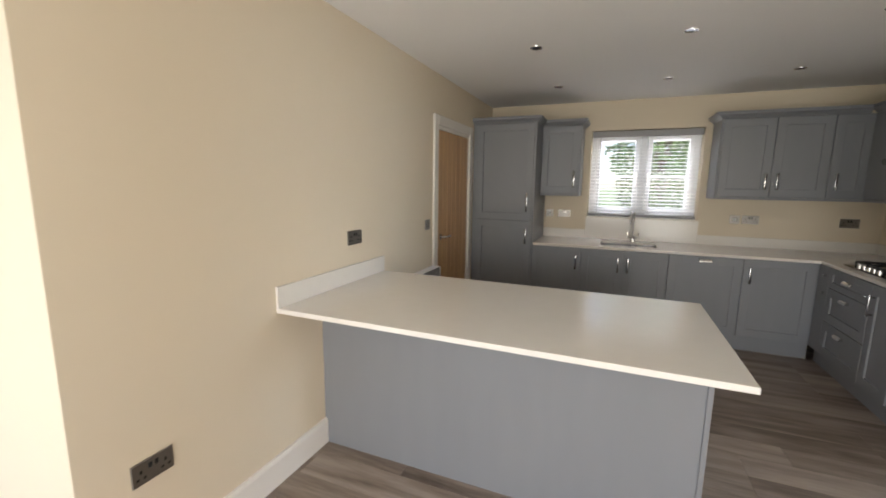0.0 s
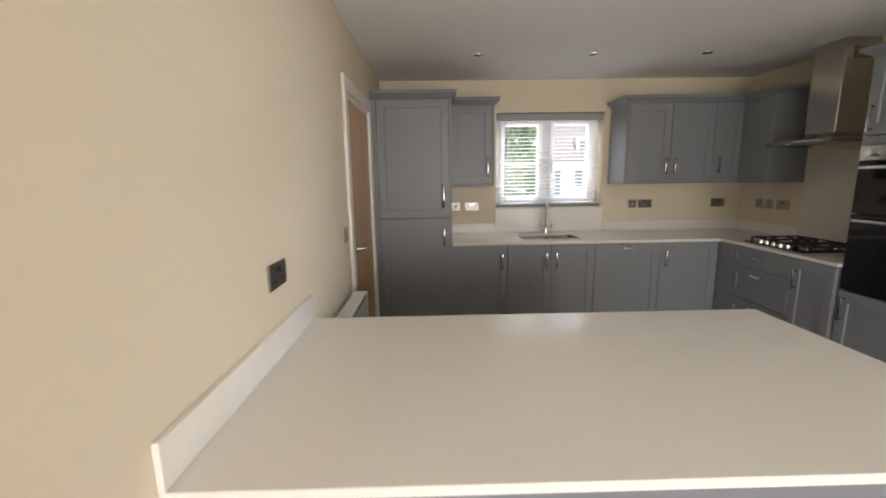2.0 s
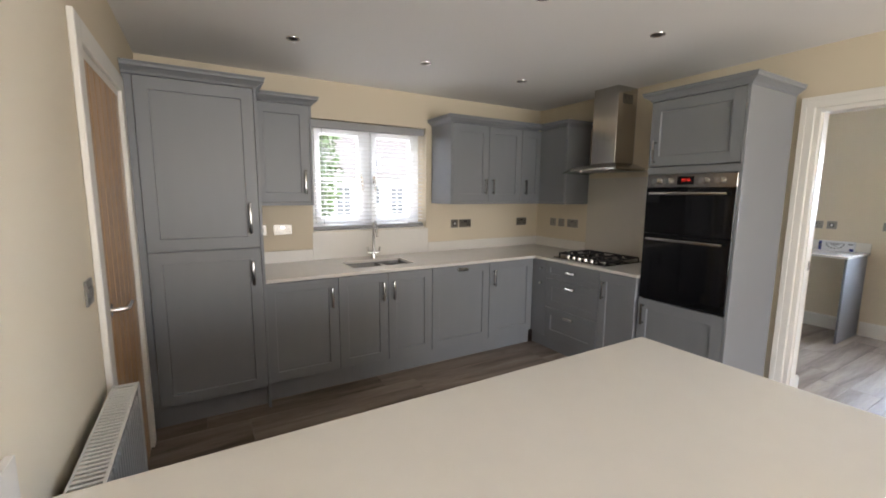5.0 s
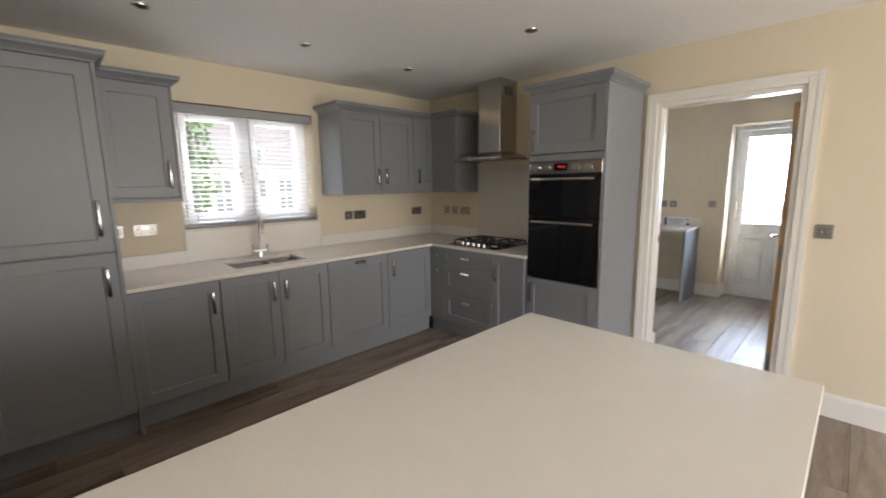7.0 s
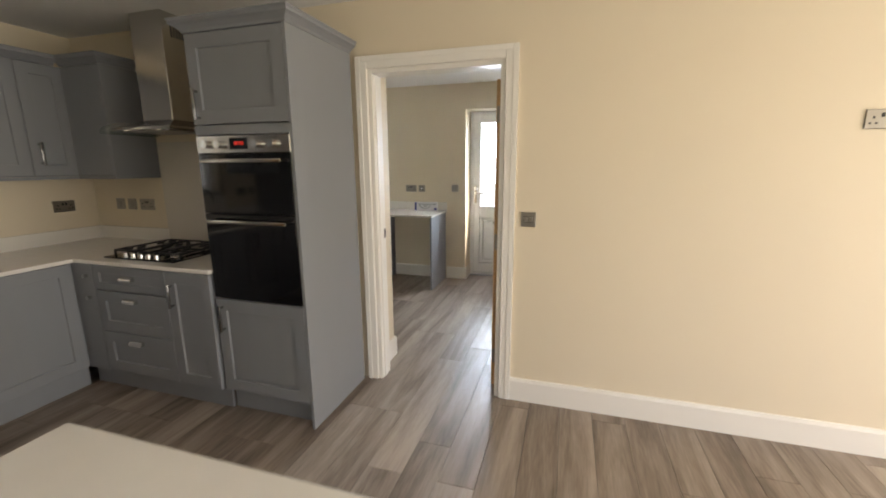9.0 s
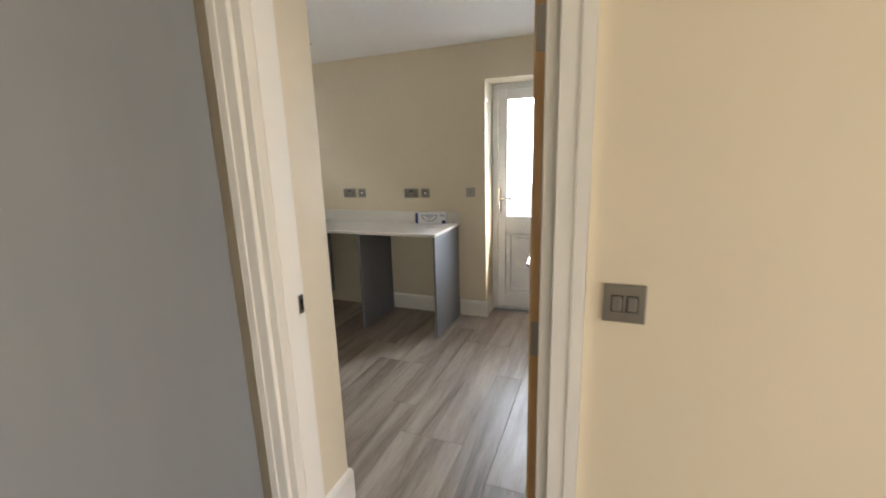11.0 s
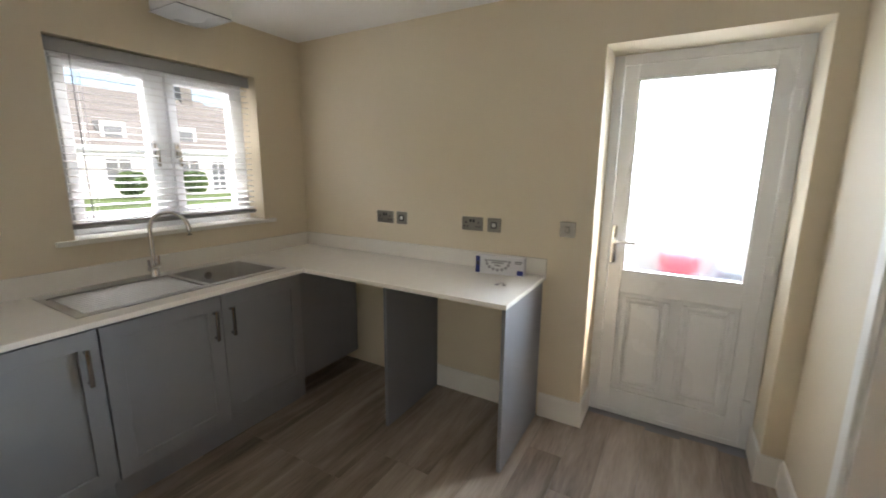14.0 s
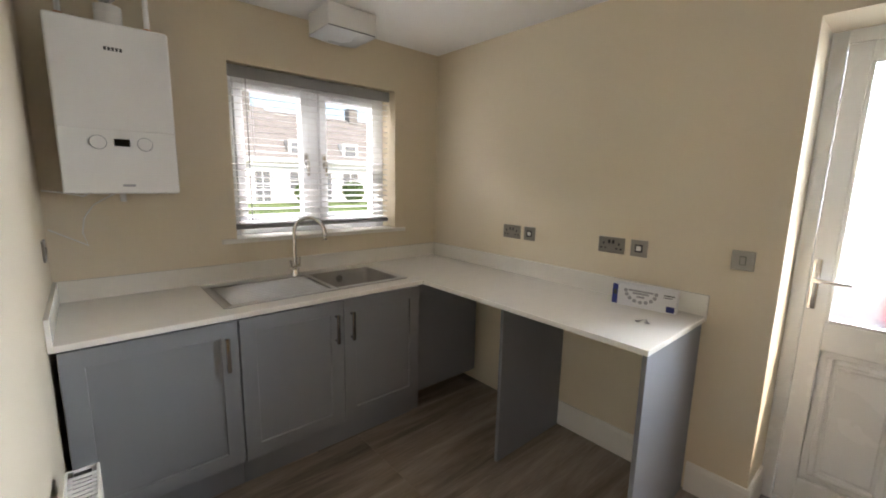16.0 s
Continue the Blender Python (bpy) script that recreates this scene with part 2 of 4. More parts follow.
def walls():
    structure("slab", boxes((-2.2, 5.5, -3.4, 5.2, -0.2, -0.009)), CARCASS, "concrete slab under the vinyl plank floor", "floor")
    structure("ceiling", boxes((-2.2, 5.5, -3.4, 5.2, H, H + 0.25)), CEIL, "smooth white painted plaster ceiling with downlights", "ceiling")
    t = 0.3
    structure("wall_west", boxes((WL - t, WL, 0.32, LD0, 0, H), (WL - t, WL, LD1, WN, 0, H), (WL - t, WL, LD0, LD1, LDT, H),
                                 (WL - t - 0.4, WL - t - 0.3, LD0 - 0.2, LD1 + 0.2, 0, H),
                                 (WL - 0.9, WL - t, 0.32, 0.62, 0, H), (WL - t, WL, -1.8, 0.32, 2.1, H), (WL - t, WL, -3.0, -1.8, 0, H)), PAINT, "cream painted plaster wall beside the peninsula", "wall")
    a, b, c, d = WIN
    structure("wall_north", boxes((WL - t, a, WN, WN + t, 0, H), (b, WE, WN, WN + t, 0, H), (a, b, WN, WN + t, 0, c), (a, b, WN, WN + t, d, H)),
              PAINT, "cream painted kitchen wall around the window", "wall")
    structure("wall_hob", boxes((WE, UW, 2.335, WN + t, 0, H)), PAINT, "cream painted wall behind the hob", "wall")
    structure("wall_east", boxes((WE, WE + 0.12, -3.0, OP0, 0, H), (WE, WE + 0.12, OP1, 2.335, 0, H), (WE, WE + 0.12, OP0, OP1, OPT, H)),
              PAINT, "cream painted kitchen wall with a doorway", "wall")
    structure("wall_south", boxes((WL - t, -1.3, -3.3, -3.0, 0, H), (1.9, WE + 0.12, -3.3, -3.0, 0, H), (-1.3, 1.9, -3.3, -3.0, 2.15, H)),
              PAINT, "cream painted wall round the garden opening", "wall")
    a, b, c, d = UWIN
    structure("wall_utility_north", boxes((UW, a, UN, UN + t, 0, H), (b, UE + t, UN, UN + t, 0, H), (a, b, UN, UN + t, 0, c), (a, b, UN, UN + t, d, H)),
              PAINT, "cream painted utility room wall around the window", "wall")
    structure("wall_utility_east", boxes((UE, UE + t, BD1, UN, 0, H), (UE, UE + t, US + 0.0, BD0, 0, H), (UE, UE + t, BD0, BD1, BDT, H)),
              PAINT, "cream painted utility room wall beside the back door", "wall")
    structure("wall_utility_south", boxes((WE + 0.12, 3.50, US - 0.22, US, 0, H), (4.33, UE + t, US - 0.22, US, 0, H), (3.50, 4.33, US - 0.22, US, 2.05, H), (3.3, 4.5, US - 0.4, US - 0.3, 0, H)), PAINT, "cream painted utility room end wall", "wall")


SKIRT = [(0, 0), (0.017, 0), (0.017, 0.132), (0.011, 0.152), (0, 0.152)]


def skirting(path, name="baseboard"):
    structure(name, add_profile(bmesh.new(), SKIRT, path), GLOSS, "white painted skirting board along the wall", "skirting board")


def trims():
    skirting([(WL, 0.32, 1, 0), (WL, 1.50, 1, 0)])
    skirting([(WL, 2.14, 1, 0), (WL, LD0 - 0.08, 1, 0)])
    skirting([(WE, -3.0, -1, 0), (WE, OP0 - 0.072, -1, 0)])
    skirting([(UE, 2.57, -1, 0), (UE, BD1, -1, -1), (UE + 0.25, BD1, 0, -1)])
    skirting([(UE + 0.25, BD0, 0, 1), (UE, BD0, -1, 1), (UE, US, -1, 1), (4.415, US, 0, 1)])
    skirting([(UE, 3.35, -1, 0), (UE, 2.62, -1, 0)])
    skirting([(WE + 0.13, 2.335, 0, -1), (UW, 2.335, 1, -1), (UW, 3.9, 1, 0)])
    # architraves with a small moulded edge, and the door linings
    for x in (WE,):
        w = 0.072
        structure("architrave", boxes((x - 0.02, x - 0.001, OP0 - w, OP0, 0, OPT + w), (x - 0.02, x - 0.001, OP1, OP1 + w, 0, OPT + w), (x - 0.02, x - 0.001, OP0, OP1, OPT, OPT + w),
                                      (x - 0.023, x - 0.02, OP0 - w, OP0 - w + 0.03, 0, OPT + w), (x - 0.023, x - 0.02, OP1 + w - 0.03, OP1 + w, 0, OPT + w),
                                      (x - 0.023, x - 0.02, OP0 - w + 0.03, OP1 + w - 0.03, OPT + w - 0.03, OPT + w), bevel=0.003), GLOSS,
                  "white painted moulded architrave round the doorway", "door frame")
    structure("door_lining", boxes((WE - 0.004, WE + 0.125, OP0, OP0 + 0.028, 0, OPT), (WE - 0.004, WE + 0.125, OP1 - 0.028, OP1, 0, OPT),
                                   (WE - 0.004, WE + 0.125, OP0 + 0.028, OP1 - 0.028, OPT - 0.028, OPT),
                                   (WE + 0.03, WE + 0.075, OP1 - 0.034, OP1 - 0.028, 0, OPT - 0.028), (WE + 0.03, WE + 0.075, OP0 + 0.028, OP0 + 0.034, 0, OPT - 0.028), bevel=0.002), GLOSS,
              "white painted door lining with stops", "door frame")
    plate = thing("strike_plate", pose(WE + 0.105, OP1 - 0.0285, 1.03), "small chrome strike plate on the door lining", "strike plate")
    part("plate", boxes((-0.012, 0.012, -0.003, 0, -0.032, 0.032), bevel=0.001), NICKEL, plate)
    part("latch_hole", boxes((-0.006, 0.006, -0.0045, -0.0028, -0.018, 0.018)), BLACK, plate)
    structure("architrave", boxes((WL + 0.001, WL + 0.022, LD0 - 0.085, LD0, 0, LDT + 0.085), (WL + 0.001, WL + 0.022, LD1, LD1 + 0.085, 0, LDT + 0.085),
                                  (WL + 0.001, WL + 0.022, LD0, LD1, LDT, LDT + 0.085), bevel=0.004), GLOSS, "white painted architrave round the oak door", "door frame")
    structure("door_lining", boxes((WL - 0.14, WL + 0.004, LD0, LD0 + 0.03, 0, LDT), (WL - 0.14, WL + 0.004, LD1 - 0.03, LD1, 0, LDT),
                                   (WL - 0.14, WL + 0.004, LD0 + 0.03, LD1 - 0.03, LDT - 0.03, LDT)), GLOSS, "white painted lining of the oak door", "door frame")


walls()
trims()


# ---- doors ----
def lever(parent, m, side):
    """Lever handle on a round rose; side is the way the lever points along local x."""
    h = part("door_handle", cyl((0, -0.004, 0), 0.027, 0.008, "y", sides=28), CHROME, parent, "satin chrome lever handle on a round rose", True)
    h.matrix_local = m
    bm = bmesh.new()
    add_tube(bm, [(0, 0, 0), (0, -0.045, 0), (side * 0.006, -0.055, 0), (side * 0.02, -0.058, 0), (side * 0.12, -0.056, 0)], 0.0095, 12)
    part("lever", bm, CHROME, h, smooth=True)
    return h


def oak_door(m, w, h, label, side):
    """Ledged cottage door: vertical boards with V joints, both faces alike; hinge at local x = 0, face at y = 0."""
    d = thing("oak_door", m, label, "door", kind="")
    n = 7
    for k in range(n):
        a, b = k * w / n, (k + 1) * w / n
        bm = bmesh.new()
        g, e = 0.006, 0.0014
        ring = [(a + e, 0.013), (a + e, 0.005), (a + g, 0), (b - g, 0), (b - e, 0.005), (b - e, 0.013),
                (b - e, 0.027), (b - e, 0.035), (b - g, 0.040), (a + g, 0.040), (a + e, 0.035), (a + e, 0.027)]
        lo, hi = [bm.verts.new((x, y, 0.006)) for x, y in ring], [bm.verts.new((x, y, h)) for x, y in ring]
        for i in range(len(ring)):
            bm.faces.new((lo[i], lo[(i + 1) % len(ring)], hi[(i + 1) % len(ring)], hi[i]))
        bm.faces.new(lo[::-1])
        bm.faces.new(hi)
        part("board", bm, OAK, d)
        if k:
            part("tongue", boxes((a - e + 0.0002, a + e - 0.0002, 0.014, 0.026, 0.008, h - 0.002)), OAK, d)
    lever(d, pose(w - 0.05, 0, 1.03), -side)
    lever(d, pose(w - 0.05, 0.04, 1.03, 0, 0, 180), side)
    for z in (0.22, 1.0, 1.78):
        part("hinge", boxes((-0.004, 0.0, -0.002, 0.036, z - 0.05, z + 0.05), bevel=0.001), NICKEL, d)
        part("hinge_pin", cyl((-0.006, -0.004, z), 0.006, 0.1, sides=10), CHROME, d, smooth=True)
    return d


oak_door(pose(2.459, 1.470, 0, 0, 0, 5.0), 0.84, 1.98, "open oak boarded door with chrome lever handle", 1)
oak_door(pose(4.298, US - 0.16, 0, 0, 0, 180), 0.765, 1.985, "closed oak boarded door at the end of the utility room", 1)
structure("architrave", boxes((4.33, 4.40, US + 0.001, US + 0.02, 0, 2.12), (3.43, 3.50, US + 0.001, US + 0.02, 0, 2.12), (3.50, 4.33, US + 0.001, US + 0.02, 2.05, 2.12), bevel=0.004), GLOSS, "white painted architrave round the utility store door", "door frame")
structure("door_lining", boxes((4.302, 4.33, US - 0.219, US + 0.004, 0, 2.05), (3.50, 3.528, US - 0.219, US + 0.004, 0, 2.05), (3.528, 4.302, US - 0.219, US + 0.004, 2.02, 2.05)), GLOSS, "white painted lining of the store door", "door frame")
oak_door(pose(WL - 0.035, LD1 - 0.034, 0, 0, 0, -90), LD1 - LD0 - 0.068, LDT - 0.036, "closed oak boarded door in a white frame", 1)


def back_door():
    x = UE + 0.262
    d = thing("door_1", pose(0, 0, 0), "white plastic back door with frosted upper pane", "door", kind="structure")
    a, b, t = BD0 + 0.003, BD1 - 0.003, BDT - 0.003
    part("door_frame", boxes((x - 0.01, x + 0.06, a, a + 0.055, 0, t), (x - 0.01, x + 0.06, b - 0.055, b, 0, t), (x - 0.01, x + 0.06, a + 0.055, b - 0.055, t - 0.055, t),
                             (x - 0.01, x + 0.06, a + 0.055, b - 0.055, 0, 0.035), bevel=0.004), PVC, d)
    g0, g1, z0, z1 = 1.584, 2.187, 0.93, 2.012
    e0, e1, f0, f1 = a + 0.058, b - 0.058, 0.04, t - 0.058
    part("leaf", boxes((x - 0.02, x + 0.045, e0, g0, f0, f1), (x - 0.02, x + 0.045, g1, e1, f0, f1), (x - 0.02, x + 0.045, g0, g1, z1, f1),
                       (x - 0.02, x + 0.045, g0, g1, 0.80, z0), (x - 0.02, x + 0.045, g0, g1, f0, 0.17), (x + 0.0, x + 0.03, g0, g1, 0.17, 0.80), bevel=0.004), PVC, d)
    part("glass_bead", boxes((x - 0.026, x - 0.0, g0, g0 + 0.015, z0, z1), (x - 0.026, x - 0.0, g1 - 0.015, g1, z0, z1), (x - 0.026, x - 0.0, g0 + 0.015, g1 - 0.015, z0, z0 + 0.015),
                             (x - 0.026, x - 0.0, g0 + 0.015, g1 - 0.015, z1 - 0.015, z1), bevel=0.003), PVC, d)
    pane = part("pane", boxes((x + 0.01, x + 0.014, g0 + 0.002, g1 - 0.002, z0 + 0.002, z1 - 0.002)), FROST, d, "frosted glass pane")
    pane.visible_shadow = False
    mid = (g0 + g1) / 2
    for p0, p1 in ((g0 + 0.025, mid - 0.03), (mid + 0.03, g1 - 0.025)):
        q0, q1, w = 0.20, 0.775, 0.028
        part("panel_moulding", boxes((x - 0.014, x + 0.004, p0, p0 + w, q0, q1), (x - 0.014, x + 0.004, p1 - w, p1, q0, q1),
                                     (x - 0.014, x + 0.004, p0 + w, p1 - w, q0, q0 + w), (x - 0.014, x + 0.004, p0 + w, p1 - w, q1 - w, q1), bevel=0.007), PVC, d)
        part("panel", boxes((x - 0.010, x + 0.004, p0 + w + 0.012, p1 - w - 0.012, q0 + w + 0.012, q1 - w - 0.012), bevel=0.005), PVC, d)
    hp = part("handle_plate", boxes((x - 0.032, x - 0.02, 2.225, 2.255, 0.98, 1.205), bevel=0.006, segments=2), CHROME, d, "satin steel handle plate", True)
    bm = bmesh.new()
    add_tube(bm, [(x - 0.03, 2.24, 1.115), (x - 0.07, 2.24, 1.115), (x - 0.078, 2.225, 1.115), (x - 0.078, 2.12, 1.113)], 0.009, 12)
    part("lever", bm, CHROME, hp, smooth=True)
    for z in (0.25, 1.05, 1.85):
        part("hinge", boxes((x - 0.035, x - 0.018, e0 - 0.03, e0 + 0.008, z - 0.05, z + 0.05), bevel=0.004), PVC, d)


back_door()


# ---- windows and blinds ----
def window(name, x0, x1, z0, z1, wall, label):
    """Two-light casement with a glazing bar, set back in the wall; and its sill."""
    y = wall + 0.16
    w = thing(name, pose(0, 0, 0), label, "window", kind="structure")
    a, b, c, d = x0 + 0.003, x1 - 0.003, z0 + 0.003, z1 - 0.003
    mid, f = (a + b) / 2, 0.055
    part("window_frame", boxes((a, a + f, y, y + 0.07, c, d), (b - f, b, y, y + 0.07, c, d), (a + f, b - f, y, y + 0.07, c, c + f), (a + f, b - f, y, y + 0.07, d - f, d),
                               (mid - 0.035, mid + 0.035, y, y + 0.07, c + f, d - f), bevel=0.004), PVC, w)
    for s0, s1, side in ((a + f, mid - 0.035, 1), (mid + 0.035, b - f, -1)):
        k, zm = 0.05, (c + d) / 2 - 0.02
        e0, e1, g0, g1 = s0 + 0.003, s1 - 0.003, c + f + 0.003, d - f - 0.003
        sash = part("sash", boxes((e0, e0 + k, y - 0.018, y + 0.05, g0, g1), (e1 - k, e1, y - 0.018, y + 0.05, g0, g1), (e0 + k, e1 - k, y - 0.018, y + 0.05, g0, g0 + k),
                                  (e0 + k, e1 - k, y - 0.018, y + 0.05, g1 - k, g1), (e0 + k, e1 - k, y - 0.005, y + 0.045, zm - 0.014, zm + 0.014), bevel=0.004), PVC, w)
        for p0, p1 in ((g0 + k, zm - 0.014), (zm + 0.014, g1 - k)):
            pane = part("pane", boxes((e0 + k, e1 - k, y + 0.018, y + 0.022, p0, p1)), CLEAR, sash)
            pane.visible_shadow = False
        hx = e1 - k / 2 if side > 0 else e0 + k / 2
        bm = boxes((hx - 0.013, hx + 0.013, y - 0.028, y - 0.018, zm - 0.05, zm + 0.05), bevel=0.004)
        add_box(bm, hx - 0.011, hx + 0.011, y - 0.055, y - 0.028, zm - 0.012, zm + 0.012, 0.004)
        add_box(bm, hx - 0.009, hx + 0.009, y - 0.058, y - 0.044, zm - 0.10, zm, 0.004)
        part("window_handle", bm, CHROME, sash)
    return w


def blind(x0, x1, z0, z1, y, tilt, n, cords, label):
    """Venetian blind: headrail with valance, slats, ladder cords, bottom rail."""
    b = thing("venetian_blind", pose(0, 0, 0), label, "blind")
    part("headrail", boxes((x0, x1, y - 0.03, y + 0.03, z1 - 0.05, z1), bevel=0.002), VALANCE, b)
    part("valance", boxes((x0, x1, y - 0.042, y - 0.031, z1 - 0.068, z1 - 0.002), bevel=0.003), VALANCE, b, "grey valance strip")
    part("bottom_rail", boxes((x0, x1, y - 0.026, y + 0.026, z0, z0 + 0.028), bevel=0.005), VALANCE, b, "grey bottom rail")
    step = (z1 - 0.09 - z0 - 0.035) / (n - 1)
    bm = boxes((x0 + 0.004 - (x0 + x1) / 2, x1 - 0.004 - (x0 + x1) / 2, -0.024, 0.024, -0.0014, 0.0014), bevel=0.001)
    me = mesh_of("slat", bm, SLAT)
    for k in range(n):
        s = new("slat", me)
        s.parent = b
        s.matrix_local = pose((x0 + x1) / 2, y, z0 + 0.04 + k * step, tilt)
    for c in cords:
        xc = x0 + c * (x1 - x0)
        for dy in (-0.024, 0.024):
            part("cord", cyl((xc, y + dy, (z0 + z1) / 2), 0.0012, z1 - z0 - 0.05, sides=6), SLAT, b)
    part("tilt_wand", cyl((x0 + 0.09, y - 0.045, (z0 + z1) / 2 - 0.01), 0.003, z1 - z0 - 0.12, sides=8), VALANCE, b)
    return b


window("window_1", *WIN, WN, "white plastic two-light window over the sink")
blind(WIN[0] + 0.01, WIN[1] - 0.01, WIN[2] + 0.012, WIN[3] - 0.006, WN + 0.06, 8, 23, (0.12, 0.5, 0.88), "white slatted venetian blind lowered with open slats")
window("window_2", *UWIN, UN, "white plastic two-light utility room window")
blind(UWIN[0] + 0.01, UWIN[1] - 0.03, UWIN[2] + 0.05, UWIN[3] - 0.006, UN + 0.07, 6, 22, (0.12, 0.5, 0.88), "white slatted venetian blind lowered with open slats")
structure("window_sill", boxes((UWIN[0] - 0.08, UWIN[1] + 0.08, UN - 0.03, UN - 0.001, UWIN[2] - 0.022, UWIN[2] + 0.003), (UWIN[0] + 0.001, UWIN[1] - 0.001, UN - 0.002, UN + 0.158, UWIN[2] - 0.0, UWIN[2] + 0.004), bevel=0.002),
          GLOSS, "white painted window board under the utility window", "window sill")
structure("window_sill", boxes((WIN[0] + 0.001, WIN[1] - 0.001, WN + 0.001, WN + 0.158, WIN[2], WIN[2] + 0.008)), GLOSS, "white window board under the kitchen window", "window sill")
structure("splash_panel", boxes((WIN[0] - 0.01, WIN[1] + 0.02, WN - 0.014, WN - 0.001, 0.906, WIN[2] - 0.004), bevel=0.002), QUARTZ, "white quartz splash panel under the kitchen window", "splashback")


# ---- cabinets ----
def add_shaker(bm, x0, x1, z0, z1, rail=0.07, y=-0.021):
    """A framed door front: stiles, rails and a sunk panel; the front faces -y."""
    r = min(rail, (x1 - x0) * 0.3, (z1 - z0) * 0.3)
    rings = []
    for inset, depth in ((0, -0.001), (0, y + 0.002), (0.002, y), (r - 0.001, y), (r + 0.001, y + 0.003), (r + 0.002, y + 0.010)):
        a, b, c, d = x0 + inset, x1 - inset, z0 + inset, z1 - inset
        rings.append([bm.verts.new(p) for p in ((a, depth, c), (b, depth, c), (b, depth, d), (a, depth, d))])
    for p, q in zip(rings, rings[1:]):
        for k in range(4):
            bm.faces.new((p[k], p[(k + 1) % 4], q[(k + 1) % 4], q[k]))
    bm.faces.new(rings[-1])
    bm.faces.new(rings[0][::-1])
    return bm


def bar_handle(parent, x, z, length=0.15, upright=True, y=-0.021):
    bm = bmesh.new()
    h = length / 2
    for s in (-1, 1):
        if upright:
            add_box(bm, x - 0.006, x + 0.006, y - 0.028, y, z + s * (h - 0.014) - 0.006, z + s * (h - 0.014) + 0.006, 0.002)
        else:
            add_box(bm, x + s * (h - 0.014) - 0.006, x + s * (h - 0.014) + 0.006, y - 0.028, y, z - 0.006, z + 0.006, 0.002)
    if upright:
        add_box(bm, x - 0.009, x + 0.009, y - 0.036, y - 0.026, z - h, z + h, 0.004, 2)
    else:
        add_box(bm, x - h, x + h, y - 0.036, y - 0.026, z - 0.008, z + 0.008, 0.004, 2)
    return part("handle", bm, HANDLE, parent, "satin chrome bar handle", True)


def cup_handle(parent, x, z, length=0.09, y=-0.021):
    bm = bmesh.new()
    n = 8
    for k in range(n):
        a, b = math.pi / 2 * k / n, math.pi / 2 * (k + 1) / n
        for s in (0,):
            p = [(-length / 2, y - 0.024 * math.sin(a), z + 0.024 * math.cos(a) - 0.008), (length / 2, y - 0.024 * math.sin(a), z + 0.024 * math.cos(a) - 0.008),
                 (length / 2, y - 0.024 * math.sin(b), z + 0.024 * math.cos(b) - 0.008), (-length / 2, y - 0.024 * math.sin(b), z + 0.024 * math.cos(b) - 0.008)]
            bm.faces.new([bm.verts.new((x + q[0], q[1], q[2])) for q in p])
    bmesh.ops.remove_doubles(bm, verts=bm.verts, dist=0.0002)
    bmesh.ops.solidify(bm, geom=bm.faces[:], thickness=0.003)
    for s in (-1, 1):
        add_box(bm, x + s * length / 2 - 0.0015, x + s * length / 2 + 0.0015, y - 0.022, y, z - 0.008, z + 0.014)
    return part("handle", bm, CHROME, parent, "chrome cup handle")


def front(parent, name, x0, x1, z0, z1, handle=None, plain=False):
    g = 0.0024
    bm = boxes((x0 + g, x1 - g, -0.021, -0.001, z0 + g, z1 - g), bevel=0.0018) if plain else add_shaker(bmesh.new(), x0 + g, x1 - g, z0 + g, z1 - g)
    d = part(name, bm, GREY, parent)
    if handle:
        kind, hx, hz, ln = handle
        bar_handle(d, hx, hz, ln, kind == "v") if kind != "c" else cup_handle(d, hx, hz, ln)
    return d


def base_unit(m, w, d, doors, label, top=0.88, plinth=0.15, name="base_cabinet", group="fitted kitchen base cabinets"):
    """A floor cabinet; its front faces local -y at y = 0, from x = 0 to w. doors: rows for front()."""
    u = thing(name, m, label, "cabinet", group)
    part("body", boxes((0, 0.018, 0, d, plinth, top), (w - 0.018, w, 0, d, plinth, top), (0.018, w - 0.018, 0, d, plinth, plinth + 0.018),
                       (0.018, w - 0.018, d - 0.01, d, plinth + 0.018, top), (0.018, w - 0.018, 0, 0.018, top - 0.03, top), (0.018, w - 0.018, 0.001, 0.01, plinth + 0.018, top - 0.03)), CARCASS, u)
    part("plinth", boxes((0, w, 0.05, 0.066, 0, plinth - 0.002)), GREY, u)
    for r in doors:
        front(u, *r)
    return u


CORNICE = [(-0.02, 0), (0.004, 0), (0.01, 0.012), (0.03, 0.028), (0.045, 0.036), (0.045, 0.05), (0.05, 0.055), (0.05, 0.062), (-0.02, 0.062)]


def cornice(parent, path, z):
    bm = add_profile(bmesh.new(), [(o, z + h) for o, h in CORNICE], path)
    return part("cornice", bm, GREY, parent)


YF, XF = 4.135, 1.685     # front planes of the two runs
ZB, ZT = 0.155, 0.876


